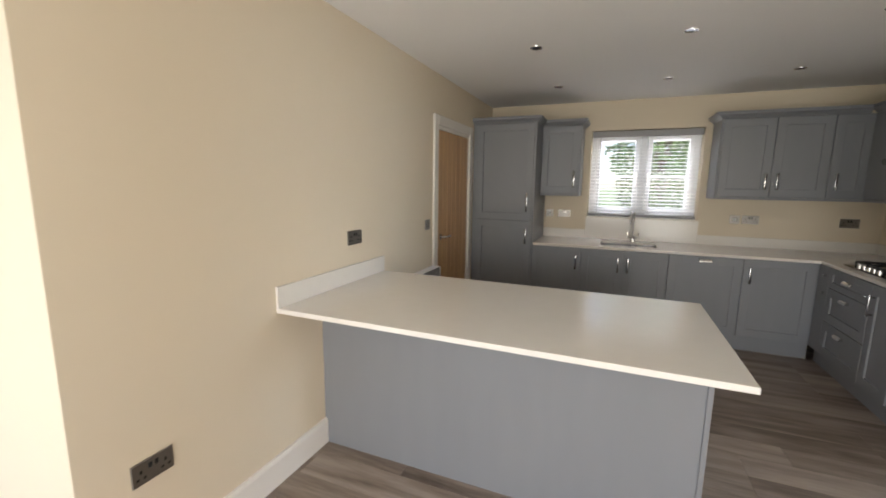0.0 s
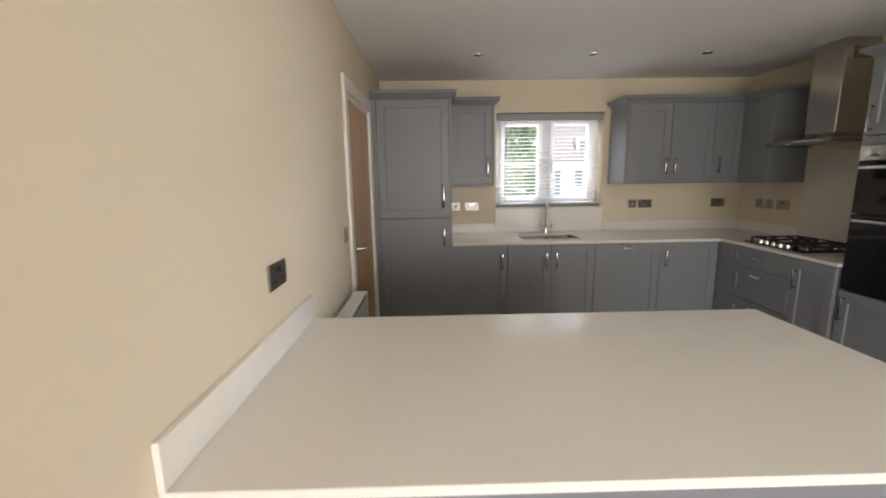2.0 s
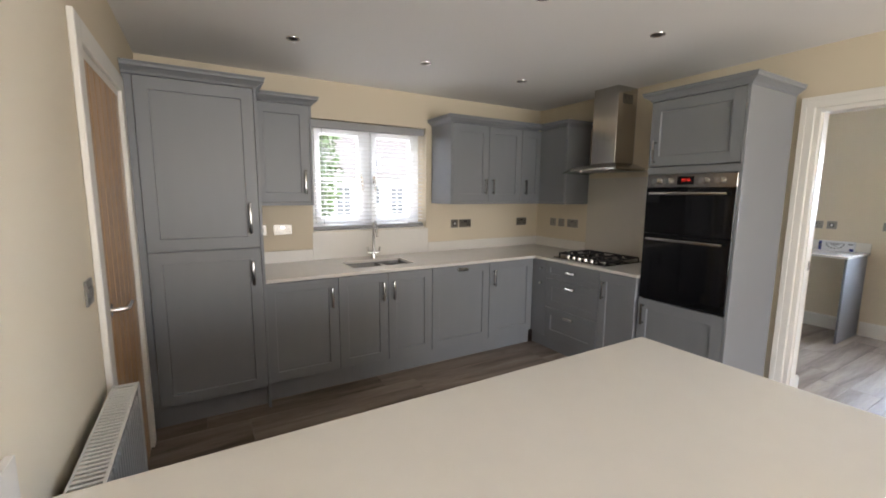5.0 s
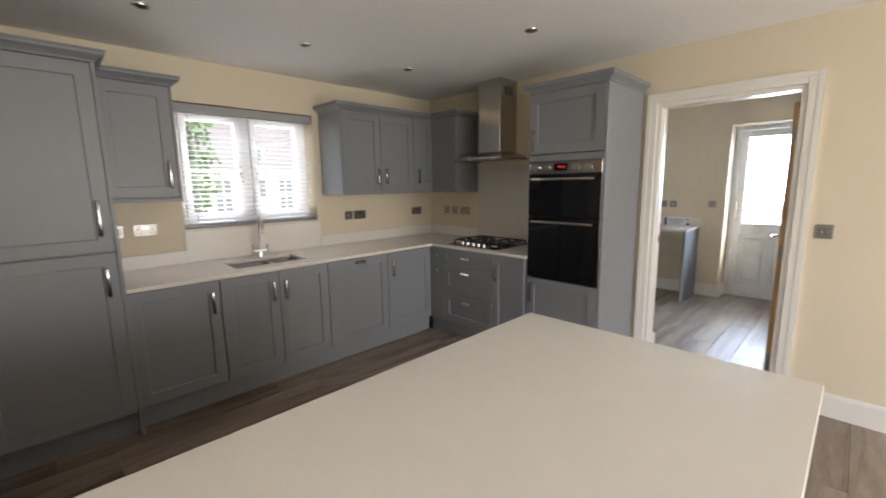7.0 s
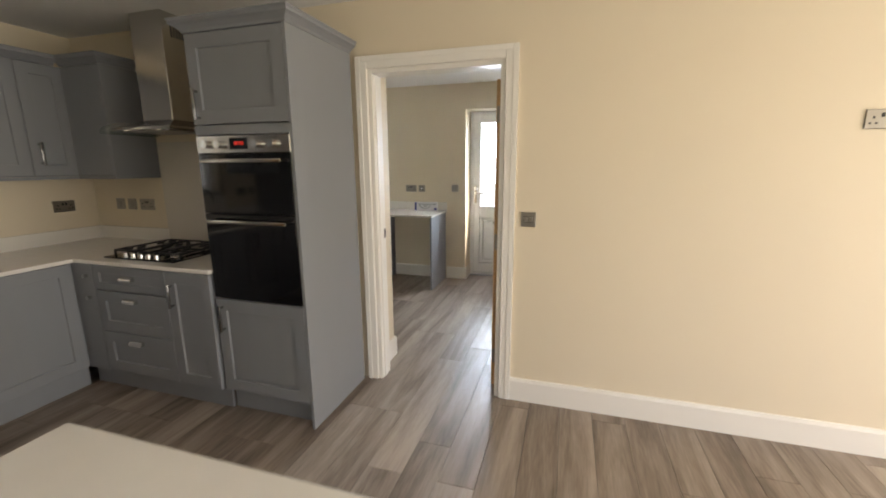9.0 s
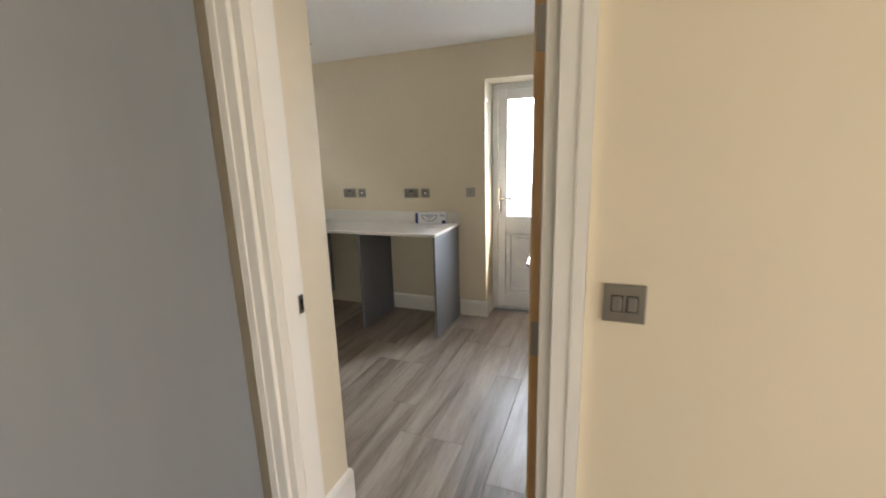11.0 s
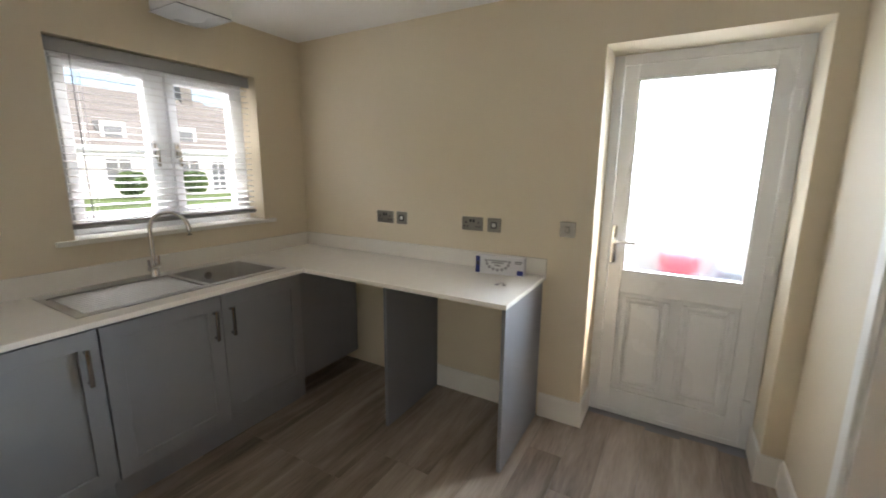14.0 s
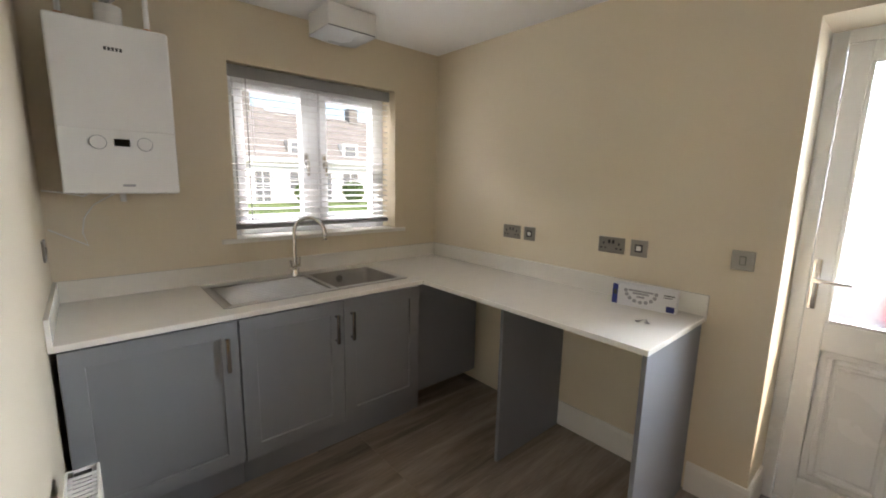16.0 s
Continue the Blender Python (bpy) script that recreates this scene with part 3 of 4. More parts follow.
def kitchen_units():
    r = WN - 0.03 - YF
    base_unit(pose(-0.795, YF, 0), 0.515, r, [("door", 0, 0.515, ZB, ZT, ("v", 0.465, 0.73, 0.15))], "grey shaker base cabinet beside the tall cabinet")
    base_unit(pose(-0.28, YF, 0), 0.80, r, [("door", 0, 0.4, ZB, ZT, ("v", 0.355, 0.73, 0.15)), ("door", 0.4, 0.8, ZB, ZT, ("v", 0.445, 0.73, 0.15))],
              "grey shaker double sink cabinet under the window")
    base_unit(pose(0.52, YF, 0), 0.60, r, [("door", 0, 0.6, ZB, ZT, ("c", 0.3, 0.835, 0.10))], "grey shaker integrated dishwasher front with cup handle", name="dishwasher")
    base_unit(pose(1.12, YF, 0), 0.56, r, [("door", 0, 0.53, ZB, ZT, ("v", 0.05, 0.73, 0.15))], "grey shaker corner base cabinet")
    # the run under the hob faces the peninsula side
    d = 2.32 - XF
    e = pose(XF, 3.945, 0, 0, 0, -90)
    base_unit(e, 0.60, d, [("drawer", 0, 0.6, 0.715, ZT, ("c", 0.3, 0.80, 0.10)), ("drawer", 0, 0.6, 0.437, 0.713, ("c", 0.3, 0.655, 0.10)),
                           ("drawer", 0, 0.6, ZB, 0.435, ("c", 0.3, 0.375, 0.10))], "grey shaker three drawer unit under the hob", name="drawer_unit")
    base_unit(pose(XF, 3.345, 0, 0, 0, -90), 0.335, d, [("door", 0, 0.335, ZB, ZT, ("v", 0.05, 0.73, 0.15))], "narrow grey shaker base cabinet beside the oven housing")
    f = thing("corner_post", pose(XF, 4.1345, 0, 0, 0, -90), "grey corner post with two small knobs between the cabinet runs", "cabinet")
    part("post", boxes((0, 0.188, -0.02, 0.02, 0.15, 0.88), bevel=0.002), GREY, f)
    part("plinth", boxes((-0.05, 0.189, 0.05, 0.066, 0, 0.148)), GREY, f)
    for z in (0.80, 0.655):
        part("knob", cyl((0.13, -0.032, z), 0.011, 0.024, "y", sides=14), CHROME, f, "chrome knob", True)

    # tall fridge housing
    t = thing("tall_cabinet", pose(-1.42, 4.10, 0), "tall grey shaker fridge cabinet with two doors and cornice", "cabinet")
    part("body", boxes((0, 0.62, 0, WN - 4.105, 0.15, 2.15)), CARCASS, t)
    part("end_panel", boxes((0.602 + 0.0185, 0.638, -0.02, WN - 4.105, 0, 2.15), bevel=0.001), GREY, t)
    part("filler", boxes((-0.047, -0.002, -0.005, 0.015, 0.15, 2.15)), GREY, t)
    part("plinth", boxes((-0.047, 0.62, 0.05, 0.066, 0, 0.148)), GREY, t)
    front(t, "door", 0.0, 0.62, 0.155, 1.135, ("v", 0.565, 0.97, 0.16))
    front(t, "door", 0.0, 0.62, 1.14, 2.148, ("v", 0.565, 1.33, 0.20))
    cornice(t, [(-0.045, -0.02, 0, -1), (0.638, -0.02, 1, -1), (0.638, 0.65, 1, 0)], 2.15)

    # wall cabinet between fridge and window
    c = thing("wall_cabinet", pose(-0.78, 4.45, 0), "grey shaker wall cabinet beside the window", "cabinet", "fitted wall cabinets")
    part("body", boxes((0, 0.40, 0, WN - 4.455, 1.42, 2.15)), CARCASS, c)
    front(c, "door", 0, 0.40, 1.425, 2.148, ("v", 0.355, 1.58, 0.18))
    part("light_pelmet", boxes((0, 0.40, -0.018, 0.0, 1.40, 1.419)), GREY, c)
    part("end_panel", boxes((0.4005, 0.416, -0.02, WN - 4.455, 1.40, 2.15), bevel=0.001), GREY, c)
    cornice(c, [(0.0, -0.02, 0, -1), (0.416, -0.02, 1, -1), (0.416, 0.355, 1, 0)], 2.15)

    # wall cabinets beyond the window
    k = thing("wall_cabinet", pose(0.905, 4.45, 0), "grey shaker double wall cabinet with cornice beside the window", "cabinet", "fitted wall cabinets")
    part("body", boxes((0, 0.83, 0, WN - 4.455, 1.42, 2.15)), CARCASS, k)
    part("end_panel", boxes((-0.018, -0.0005, -0.02, WN - 4.455, 1.40, 2.15), bevel=0.001), GREY, k)
    front(k, "door", 0, 0.415, 1.425, 2.148, ("v", 0.37, 1.57, 0.15))
    front(k, "door", 0.415, 0.83, 1.425, 2.148, ("v", 0.46, 1.57, 0.15))
    part("light_pelmet", boxes((0, 0.83, -0.018, 0.0, 1.40, 1.419)), GREY, k)
    cornice(k, [(-0.018, 0.355, -1, 0), (-0.018, -0.02, -1, -1), (0.83, -0.02, 0, -1)], 2.15)
    n = thing("wall_cabinet", pose(1.736, 4.45, 0), "narrow grey shaker wall cabinet in the corner", "cabinet", "fitted wall cabinets")
    part("body", boxes((0, 0.27, 0, WN - 4.455, 1.42, 2.15)), CARCASS, n)
    front(n, "door", 0, 0.27, 1.425, 2.148, ("v", 0.05, 1.57, 0.15))
    part("light_pelmet", boxes((0, 0.27, -0.018, 0.0, 1.40, 1.419)), GREY, n)
    cornice(n, [(0.0, -0.02, 0, -1), (0.22, -0.02, 0, -1)], 2.15)
    q = thing("wall_cabinet", pose(2.01, 4.43, 0, 0, 0, -90), "grey wall cabinet in the corner beside the cooker hood", "cabinet", "fitted wall cabinets")
    part("body", boxes((-0.375, 0.35, 0.0, 0.312, 1.42, 2.15)), CARCASS, q)
    front(q, "door", 0.0, 0.35, 1.425, 2.148, None, True)
    part("end_panel", boxes((0.3505, 0.366, -0.02, 0.312, 1.40, 2.15), bevel=0.001), GREY, q)
    part("light_pelmet", boxes((0, 0.35, -0.018, 0.0, 1.40, 1.419)), GREY, q)
    cornice(q, [(0.0, -0.02, 0, -1), (0.366, -0.02, 1, -1), (0.366, 0.312, 1, 0)], 2.15)


kitchen_units()


def oven_housing():
    t = thing("oven_housing", pose(1.705, 3.0, 0, 0, 0, -90), "tall grey shaker oven housing with cornice", "cabinet")
    d = 0.585
    part("end_panel", boxes((0.597, 0.615, -0.022, d, 0, 2.15), bevel=0.001), GREY, t)
    part("end_panel", boxes((-0.0, 0.018, -0.0, d + 0.018, 0.15, 2.15), bevel=0.001), GREY, t)
    part("body", boxes((0.018, 0.597, 0.30, d, 0.15, 2.15), (0.018, 0.597, 0, 0.3, 0.70, 0.718), (0.018, 0.597, 0, 0.3, 1.66, 1.678), (0.018, 0.597, 0, 0.3, 2.13, 2.15)), CARCASS, t)
    part("filler", boxes((0.002, 0.596, -0.02, 0, 1.648, 1.695), bevel=0.001), GREY, t)
    part("plinth", boxes((0, 0.597, 0.05, 0.066, 0, 0.148)), GREY, t)
    front(t, "door", 0.0, 0.597, 1.70, 2.148, ("v", 0.05, 1.80, 0.16))
    front(t, "door", 0.0, 0.597, 0.155, 0.735, ("v", 0.05, 0.62, 0.16))
    cornice(t, [(0.0, 0.28, -1, 0), (0.0, -0.02, -1, -1), (0.615, -0.02, 1, -1), (0.615, d, 1, 0)], 2.15)
    o = thing("double_oven", pose(1.705, 3.0, 0, 0, 0, -90), "built-in black glass double oven with steel controls", "oven")
    part("body", boxes((0.02, 0.595, 0.0, 0.299, 0.72, 1.645)), BLACK, o)
    panel = part("control_panel", boxes((0.004, 0.594, -0.022, -0.001, 1.552, 1.643), bevel=0.003), STEEL, o, "brushed steel control panel")
    for x in (0.08, 0.165, 0.40, 0.495):
        kn = add_cyl(bmesh.new(), (x, -0.038, 1.598), 0.019, 0.03, "y", 0.021, 24)
        part("knob", kn, CHROME, panel, "chrome oven knob", True)
    part("display", boxes((0.225, 0.335, -0.0245, -0.0222, 1.572, 1.628)), BGLASS, panel, "black display with red digits")
    for k in range(4):
        x = 0.258 + k * 0.014 + (0.004 if k > 1 else 0)
        part("digit", boxes((x, x + 0.009, -0.0255, -0.0246, 1.607, 1.610), (x, x + 0.002, -0.0255, -0.0246, 1.593, 1.607), (x + 0.007, x + 0.009, -0.0255, -0.0246, 1.593, 1.607)), REDLED, panel)
    for z0, z1, hz in ((1.232, 1.549, 1.513), (0.745, 1.228, 1.19)):
        door = part("oven_door", boxes((0.004, 0.594, -0.022, -0.001, z0, z1), bevel=0.003), BGLASS, o, "black glass oven door")
        bm = boxes((0.045, 0.555, -0.060, -0.046, hz - 0.010, hz + 0.010), bevel=0.005, segments=2)
        for x in (0.075, 0.525):
            add_box(bm, x - 0.01, x + 0.01, -0.05, -0.0225, hz - 0.008, hz + 0.008, 0.002)
        part("handle", bm, STEEL, door, "steel bar handle", True)


oven_housing()


def slab(xs, ys, holes, z0, z1):
    """One stone slab on a grid of lines; the cells named in holes are left out."""
    bm = bmesh.new()
    grid = {(i, j, k): bm.verts.new((x, y, z)) for i, x in enumerate(xs) for j, y in enumerate(ys) for k, z in enumerate((z0, z1))}
    full = {(i, j) for i in range(len(xs) - 1) for j in range(len(ys) - 1)} - set(holes)
    for i, j in full:
        for k in (0, 1):
            bm.faces.new([grid[p] for p in ((i, j, k), (i + 1, j, k), (i + 1, j + 1, k), (i, j + 1, k))])
        for di, dj, p, q in ((-1, 0, (0, 0), (0, 1)), (1, 0, (1, 0), (1, 1)), (0, -1, (0, 0), (1, 0)), (0, 1, (0, 1), (1, 1))):
            if (i + di, j + dj) not in full:
                bm.faces.new([grid[v] for v in ((i + p[0], j + p[1], 0), (i + q[0], j + q[1], 0), (i + q[0], j + q[1], 1), (i + p[0], j + p[1], 1))])
    bmesh.ops.delete(bm, geom=[v for v in bm.verts if not v.link_faces], context="VERTS")
    bmesh.ops.recalc_face_normals(bm, faces=bm.faces)
    rim = [e for e in bm.edges if len(e.link_faces) == 2 and e.calc_face_angle(0) > 1]
    bmesh.ops.bevel(bm, geom=rim, offset=0.002, segments=1, affect="EDGES")
    return bm


def worktops():
    f, c = 4.10, 1.66
    z0, z1 = 0.8805, 0.905
    # the kitchen top has a cut-out for the sink bowls
    sx0, sx1, sy0, sy1 = -0.11, 0.43, 4.27, 4.60
    w = thing("worktop", pose(0, 0, 0), "white polished quartz worktop with upstand, L shaped", "worktop")
    y1 = WN - 0.001
    part("slab", slab((-0.779, sx0, sx1, c, 2.324), (3.002, f, sy0, sy1, y1), [(0, 0), (1, 0), (2, 0), (1, 2)], z0, z1), QUARTZ, w)
    part("upstand", boxes((-0.779, WIN[0] - 0.011, WN - 0.016, WN - 0.001, z1, z1 + 0.10), bevel=0.001), QUARTZ, w)
    part("upstand", boxes((WIN[1] + 0.021, 2.308, WN - 0.016, WN - 0.001, z1, z1 + 0.10), bevel=0.001), QUARTZ, w)
    part("upstand", boxes((2.309, 2.324, 4.06, WN - 0.001, z1, z1 + 0.10), bevel=0.001), QUARTZ, w)
    sp = solid("splashback", boxes((2.315, 2.3235, 3.02, 4.06, z1 + 0.001, 1.66), bevel=0.001), material("glossy cream glass splashback", (0.66, 0.61, 0.53), 0.06, vary=0.02, scale=2, bump=0), "glossy cream glass splashback behind the hob", "splashback", "structure")
    p = thing("peninsula_worktop", pose(0, 0, 0), "white polished quartz breakfast bar worktop with overhang", "worktop")
    part("slab", boxes((WL + 0.001, 0.46, 1.168, 2.16, z0, z1), bevel=0.002), QUARTZ, p)
    part("upstand", boxes((WL + 0.001, WL + 0.016, 1.168, 2.16, z1, z1 + 0.105), bevel=0.001), QUARTZ, p)
    b = thing("peninsula", pose(0, 0, 0), "grey panelled peninsula base under the breakfast bar", "cabinet")
    part("back_panel", boxes((WL + 0.001, 0.395, 1.50, 1.518, 0, 0.88)), GREY, b)
    part("end_panel", boxes((0.396, 0.416, 1.494, 2.13, 0, 0.88), bevel=0.001), GREY, b)
    part("body", boxes((WL + 0.001, 0.395, 1.5185, 2.10, 0.0, 0.88)), CARCASS, b)
    for k in range(3):
        front_holder = WL + 0.02 + k * 0.62
        d = part("door", add_shaker(bmesh.new(), 0, 0.616, 0.155, 0.872), GREY, b)
        d.matrix_local = pose(front_holder + 0.618, 2.1005, 0, 0, 0, 180)
    u = thing("utility_worktop", pose(0, 0, 0), "white quartz utility worktop with upstand, L shaped", "worktop")
    a0, a1, b0, b1 = 3.28, 4.315, 4.0, 4.485
    part("slab", slab((UW + 0.001, a0 + 0.02, a1 - 0.02, 4.36, UE - 0.001), (2.565, 3.903, b0 + 0.02, b1 - 0.02, UN - 0.001), [(0, 0), (1, 0), (2, 0), (1, 2)], z0, z1), QUARTZ, u)
    part("upstand", boxes((UW + 0.001, UE - 0.017, UN - 0.016, UN - 0.001, z1, z1 + 0.10), bevel=0.001), QUARTZ, u)
    part("upstand", boxes((UE - 0.016, UE - 0.001, 2.565, UN - 0.001, z1, z1 + 0.10), bevel=0.001), QUARTZ, u)
    part("upstand", boxes((UW + 0.001, UW + 0.016, 3.903, UN - 0.017, z1, z1 + 0.10), bevel=0.001), QUARTZ, u)


worktops()


def bowl(bm, x0, x1, y0, y1, z, depth, t=0.0):
    """An open sink bowl with slightly drawn-in, rounded bottom."""
    rows = []
    for dz, inset in ((0, 0), (-depth * 0.8, 0.008), (-depth * 0.95, 0.018), (-depth, 0.04)):
        a, b, c, d, r = x0 + inset, x1 - inset, y0 + inset, y1 - inset, 0.035
        ring = []
        for cx, cy, s in ((b - r, d - r, 0), (a + r, d - r, 90), (a + r, c + r, 180), (b - r, c + r, 270)):
            for k in range(5):
                w = radians(s + 22.5 * k)
                ring.append(bm.verts.new((cx + r * math.cos(w), cy + r * math.sin(w), z + dz)))
        rows.append(ring)
    for r, s in zip(rows, rows[1:]):
        for k in range(20):
            bm.faces.new((r[k], s[k], s[(k + 1) % 20], r[(k + 1) % 20]))
    bm.faces.new(rows[-1])
    bmesh.ops.recalc_face_normals(bm, faces=bm.faces)
    return bm


def tap(m, height, reach, label):
    t = thing("mixer_tap", m, label, "tap")
    part("base", add_cyl(bmesh.new(), (0, 0, 0.02), 0.026, 0.04, "z", 0.021, 24), CHROME, t, smooth=True)
    arc = [(0, 0, 0.03), (0, 0, height - reach / 2)]
    for k in range(1, 13):
        w = math.pi * k / 12
        arc.append((0, -reach / 2 + reach / 2 * math.cos(w), height - reach / 2 + reach / 2 * math.sin(w)))
    arc.append((0, -reach, height - reach / 2 - 0.03))
    part("spout", add_tube(bmesh.new(), arc, 0.0115, 14), CHROME, t, smooth=True)
    for s in (-1, 1):
        a = part("valve", add_tube(bmesh.new(), [(0, 0, 0.05), (s * 0.05, 0, 0.05)], 0.013, 14), CHROME, t, smooth=True)
        part("lever", add_tube(bmesh.new(), [(s * 0.046, 0, 0.045), (s * 0.052, 0, 0.065), (s * 0.056, 0, 0.105)], 0.008, 10), CHROME, a, smooth=True)
    return t


def sinks():
    s = thing("kitchen_sink", pose(0, 0, 0), "undermounted steel one and a half bowl sink", "sink")
    part("bowl", bowl(bmesh.new(), -0.105, 0.20, 4.275, 4.595, 0.876, 0.18), SINK, s, smooth=True)
    part("small_bowl", bowl(bmesh.new(), 0.235, 0.425, 4.275, 4.595, 0.876, 0.14), SINK, s, smooth=True)
    part("rim", boxes((0.200, 0.235, 4.27, 4.60, 0.868, 0.876)), SINK, s)
    part("rim", boxes((-0.125, -0.105, 4.27, 4.6, 0.868, 0.8755)), SINK, s)
    for x, z in ((0.05, 0.70), (0.33, 0.74)):
        part("drain", cyl((x, 4.44, z), 0.035, 0.008), CHROME, s, smooth=True)
    tap(pose(0.215, 4.68, 0.905, 0, 0, -12), 0.34, 0.19, "brushed steel arched mixer tap at the kitchen sink")
    u = thing("drainer_sink", pose(0, 0, 0), "inset stainless steel sink with ribbed drainer", "sink")
    a0, a1, b0, b1, z = 3.28, 4.315, 4.0, 4.485, 0.905
    c0, c1, d0, d1 = 3.86, 4.27, 4.04, 4.42
    part("rim", boxes((a0, c0, b0, d0, z, z + 0.006), (a0, a1, d1, b1, z, z + 0.006), (c1, a1, b0, d1, z, z + 0.006), (c0, c1, b0, d0, z, z + 0.006), (a0, a0 + 0.03, d0, d1, z, z + 0.006), (c0 - 0.03, c0, d0, d1, z, z + 0.006), bevel=0.0025), SINK, u)
    part("drainer", boxes((a0 + 0.03, c0 - 0.03, d0, d1, z - 0.01, z - 0.002)), SINK, u)
    for k in range(11):
        y = d0 + 0.025 + k * 0.032
        part("rib", add_tube(bmesh.new(), [(a0 + 0.045, y, z - 0.002), (c0 - 0.05, y, z - 0.002)], 0.008, 8), SINK, u, smooth=True)
    part("bowl", bowl(bmesh.new(), c0, c1, d0, d1, z + 0.004, 0.17), SINK, u, smooth=True)
    part("drain", cyl((4.06, 4.23, 0.742), 0.04, 0.01), CHROME, u, smooth=True)
    part("overflow", cyl((4.06, 4.409, 0.86), 0.022, 0.008, "y"), CHROME, u, smooth=True)
    tap(pose(3.79, 4.452, 0.911, 0, 0, 40), 0.36, 0.20, "brushed steel arched mixer tap at the utility sink")


sinks()


def hob():
    h = thing("gas_hob", pose(1.99, 3.645, 0.905), "black glass gas hob with cast iron pan supports", "hob")
    part("glass_base", boxes((-0.25, 0.25, -0.295, 0.295, 0.0, 0.008), bevel=0.003), BGLASS, h)
    spots = ((-0.11, 0.19, 0.035), (0.12, 0.19, 0.045), (-0.11, -0.17, 0.045), (0.12, -0.17, 0.03), (0.01, 0.01, 0.055))
    for x, y, r in spots:
        b = part("burner", add_cyl(bmesh.new(), (x, y, 0.014), r, 0.014, "z", r * 0.9), STEEL, h, smooth=True)
        part("burner_cap", add_cyl(bmesh.new(), (x, y, 0.026), r * 0.8, 0.011, "z", r * 0.7), IRON, b, smooth=True)
    for y0, y1 in ((-0.28, -0.095), (-0.085, 0.1), (0.11, 0.28)):
        bm = boxes((-0.19, 0.22, y0, y0 + 0.010, 0.034, 0.046), (-0.19, 0.22, y1 - 0.010, y1, 0.034, 0.046), (-0.19, -0.18, y0, y1, 0.034, 0.046), (0.21, 0.22, y0, y1, 0.034, 0.046), bevel=0.002)
        ym = (y0 + y1) / 2
        for x in ((-0.11, 0.12) if abs(ym) > 0.05 else (0.01,)):
            add_box(bm, x - 0.005, x + 0.005, y0, ym - 0.02, 0.036, 0.05, 0.002)
            add_box(bm, x - 0.005, x + 0.005, ym + 0.02, y1, 0.036, 0.05, 0.002)
            add_box(bm, x - 0.075, x - 0.02, ym - 0.005, ym + 0.005, 0.036, 0.05, 0.002)
            add_box(bm, x + 0.02, x + 0.075, ym - 0.005, ym + 0.005, 0.036, 0.05, 0.002)
        for x in (-0.185, 0.215):
            for y in (y0 + 0.005, y1 - 0.005):
                add_box(bm, x - 0.005, x + 0.005, y - 0.005, y + 0.005, 0.008, 0.036)
        part("pan_support", bm, IRON, h, "cast iron pan support")
    for k in range(5):
        part("knob", add_cyl(bmesh.new(), (-0.222, -0.13 + k * 0.065, 0.022), 0.018, 0.028, "z", 0.016, 20), CHROME, h, "chrome hob knob", True)


hob()


def hood():
    h = thing("cooker_hood", pose(2.323, 3.70, 0, 0, 0, -90), "stainless steel chimney cooker hood with curved glass canopy", "cooker hood")
    part("chimney", boxes((-0.13, 0.13, -0.265, -0.002, 1.78, 2.446), bevel=0.004), STEEL, h, "brushed steel chimney")
    part("vent_slots", boxes(*[(0.1302, 0.1312, -0.20 + k * 0.02, -0.19 + k * 0.02, 2.30, 2.38) for k in range(7)]), BLACK, h)
    bm = bmesh.new()
    rows = [(-0.13, -0.28, -0.01, 1.80), (0.13, -0.28, -0.01, 1.80)]
    lo = [bm.verts.new(p) for p in ((-0.25, -0.40, 1.715), (0.25, -0.40, 1.715), (0.25, -0.002, 1.715), (-0.25, -0.002, 1.715))]
    md = [bm.verts.new(p) for p in ((-0.25, -0.40, 1.735), (0.25, -0.40, 1.735), (0.25, -0.002, 1.735), (-0.25, -0.002, 1.735))]
    hi = [bm.verts.new(p) for p in ((-0.13, -0.265, 1.785), (0.13, -0.265, 1.785), (0.13, -0.002, 1.785), (-0.13, -0.002, 1.785))]
    for a, b in ((lo, md), (md, hi)):
        for k in range(4):
            bm.faces.new((a[k], a[(k + 1) % 4], b[(k + 1) % 4], b[k]))
    bm.faces.new(lo[::-1])
    bm.faces.new(hi)
    part("motor_box", bm, STEEL, h)
    part("filter", boxes((-0.2, 0.2, -0.36, -0.05, 1.708, 1.714)), NICKEL, h)
    for x in (-0.14, 0.14):
        part("lamp", cyl((x, -0.375, 1.712), 0.025, 0.008), CHROME, h, smooth=True)
    for k in range(5):
        part("button", boxes((-0.07 + k * 0.03, -0.055 + k * 0.03, -0.405, -0.4, 1.72, 1.73)), CHROME, h)
    # the canopy: a glass sheet bowed down to both sides and rounded at the front
    bm = bmesh.new()
    n, grid = 16, []
    for i in range(n + 1):
        u = -1 + 2 * i / n
        z = 1.748 - 0.05 * u * u
        f = -0.50 + 0.10 * abs(u) ** 3
        grid.append([bm.verts.new((0.35 * u, f + (-0.004 - f) * j / 4, z)) for j in range(5)])
    for i in range(n):
        for j in range(4):
            bm.faces.new((grid[i][j], grid[i + 1][j], grid[i + 1][j + 1], grid[i][j + 1]))
    bmesh.ops.solidify(bm, geom=bm.faces[:], thickness=0.006)
    part("glass_canopy", bm, HOODGLASS, h, "curved clear glass canopy", True)


hood()


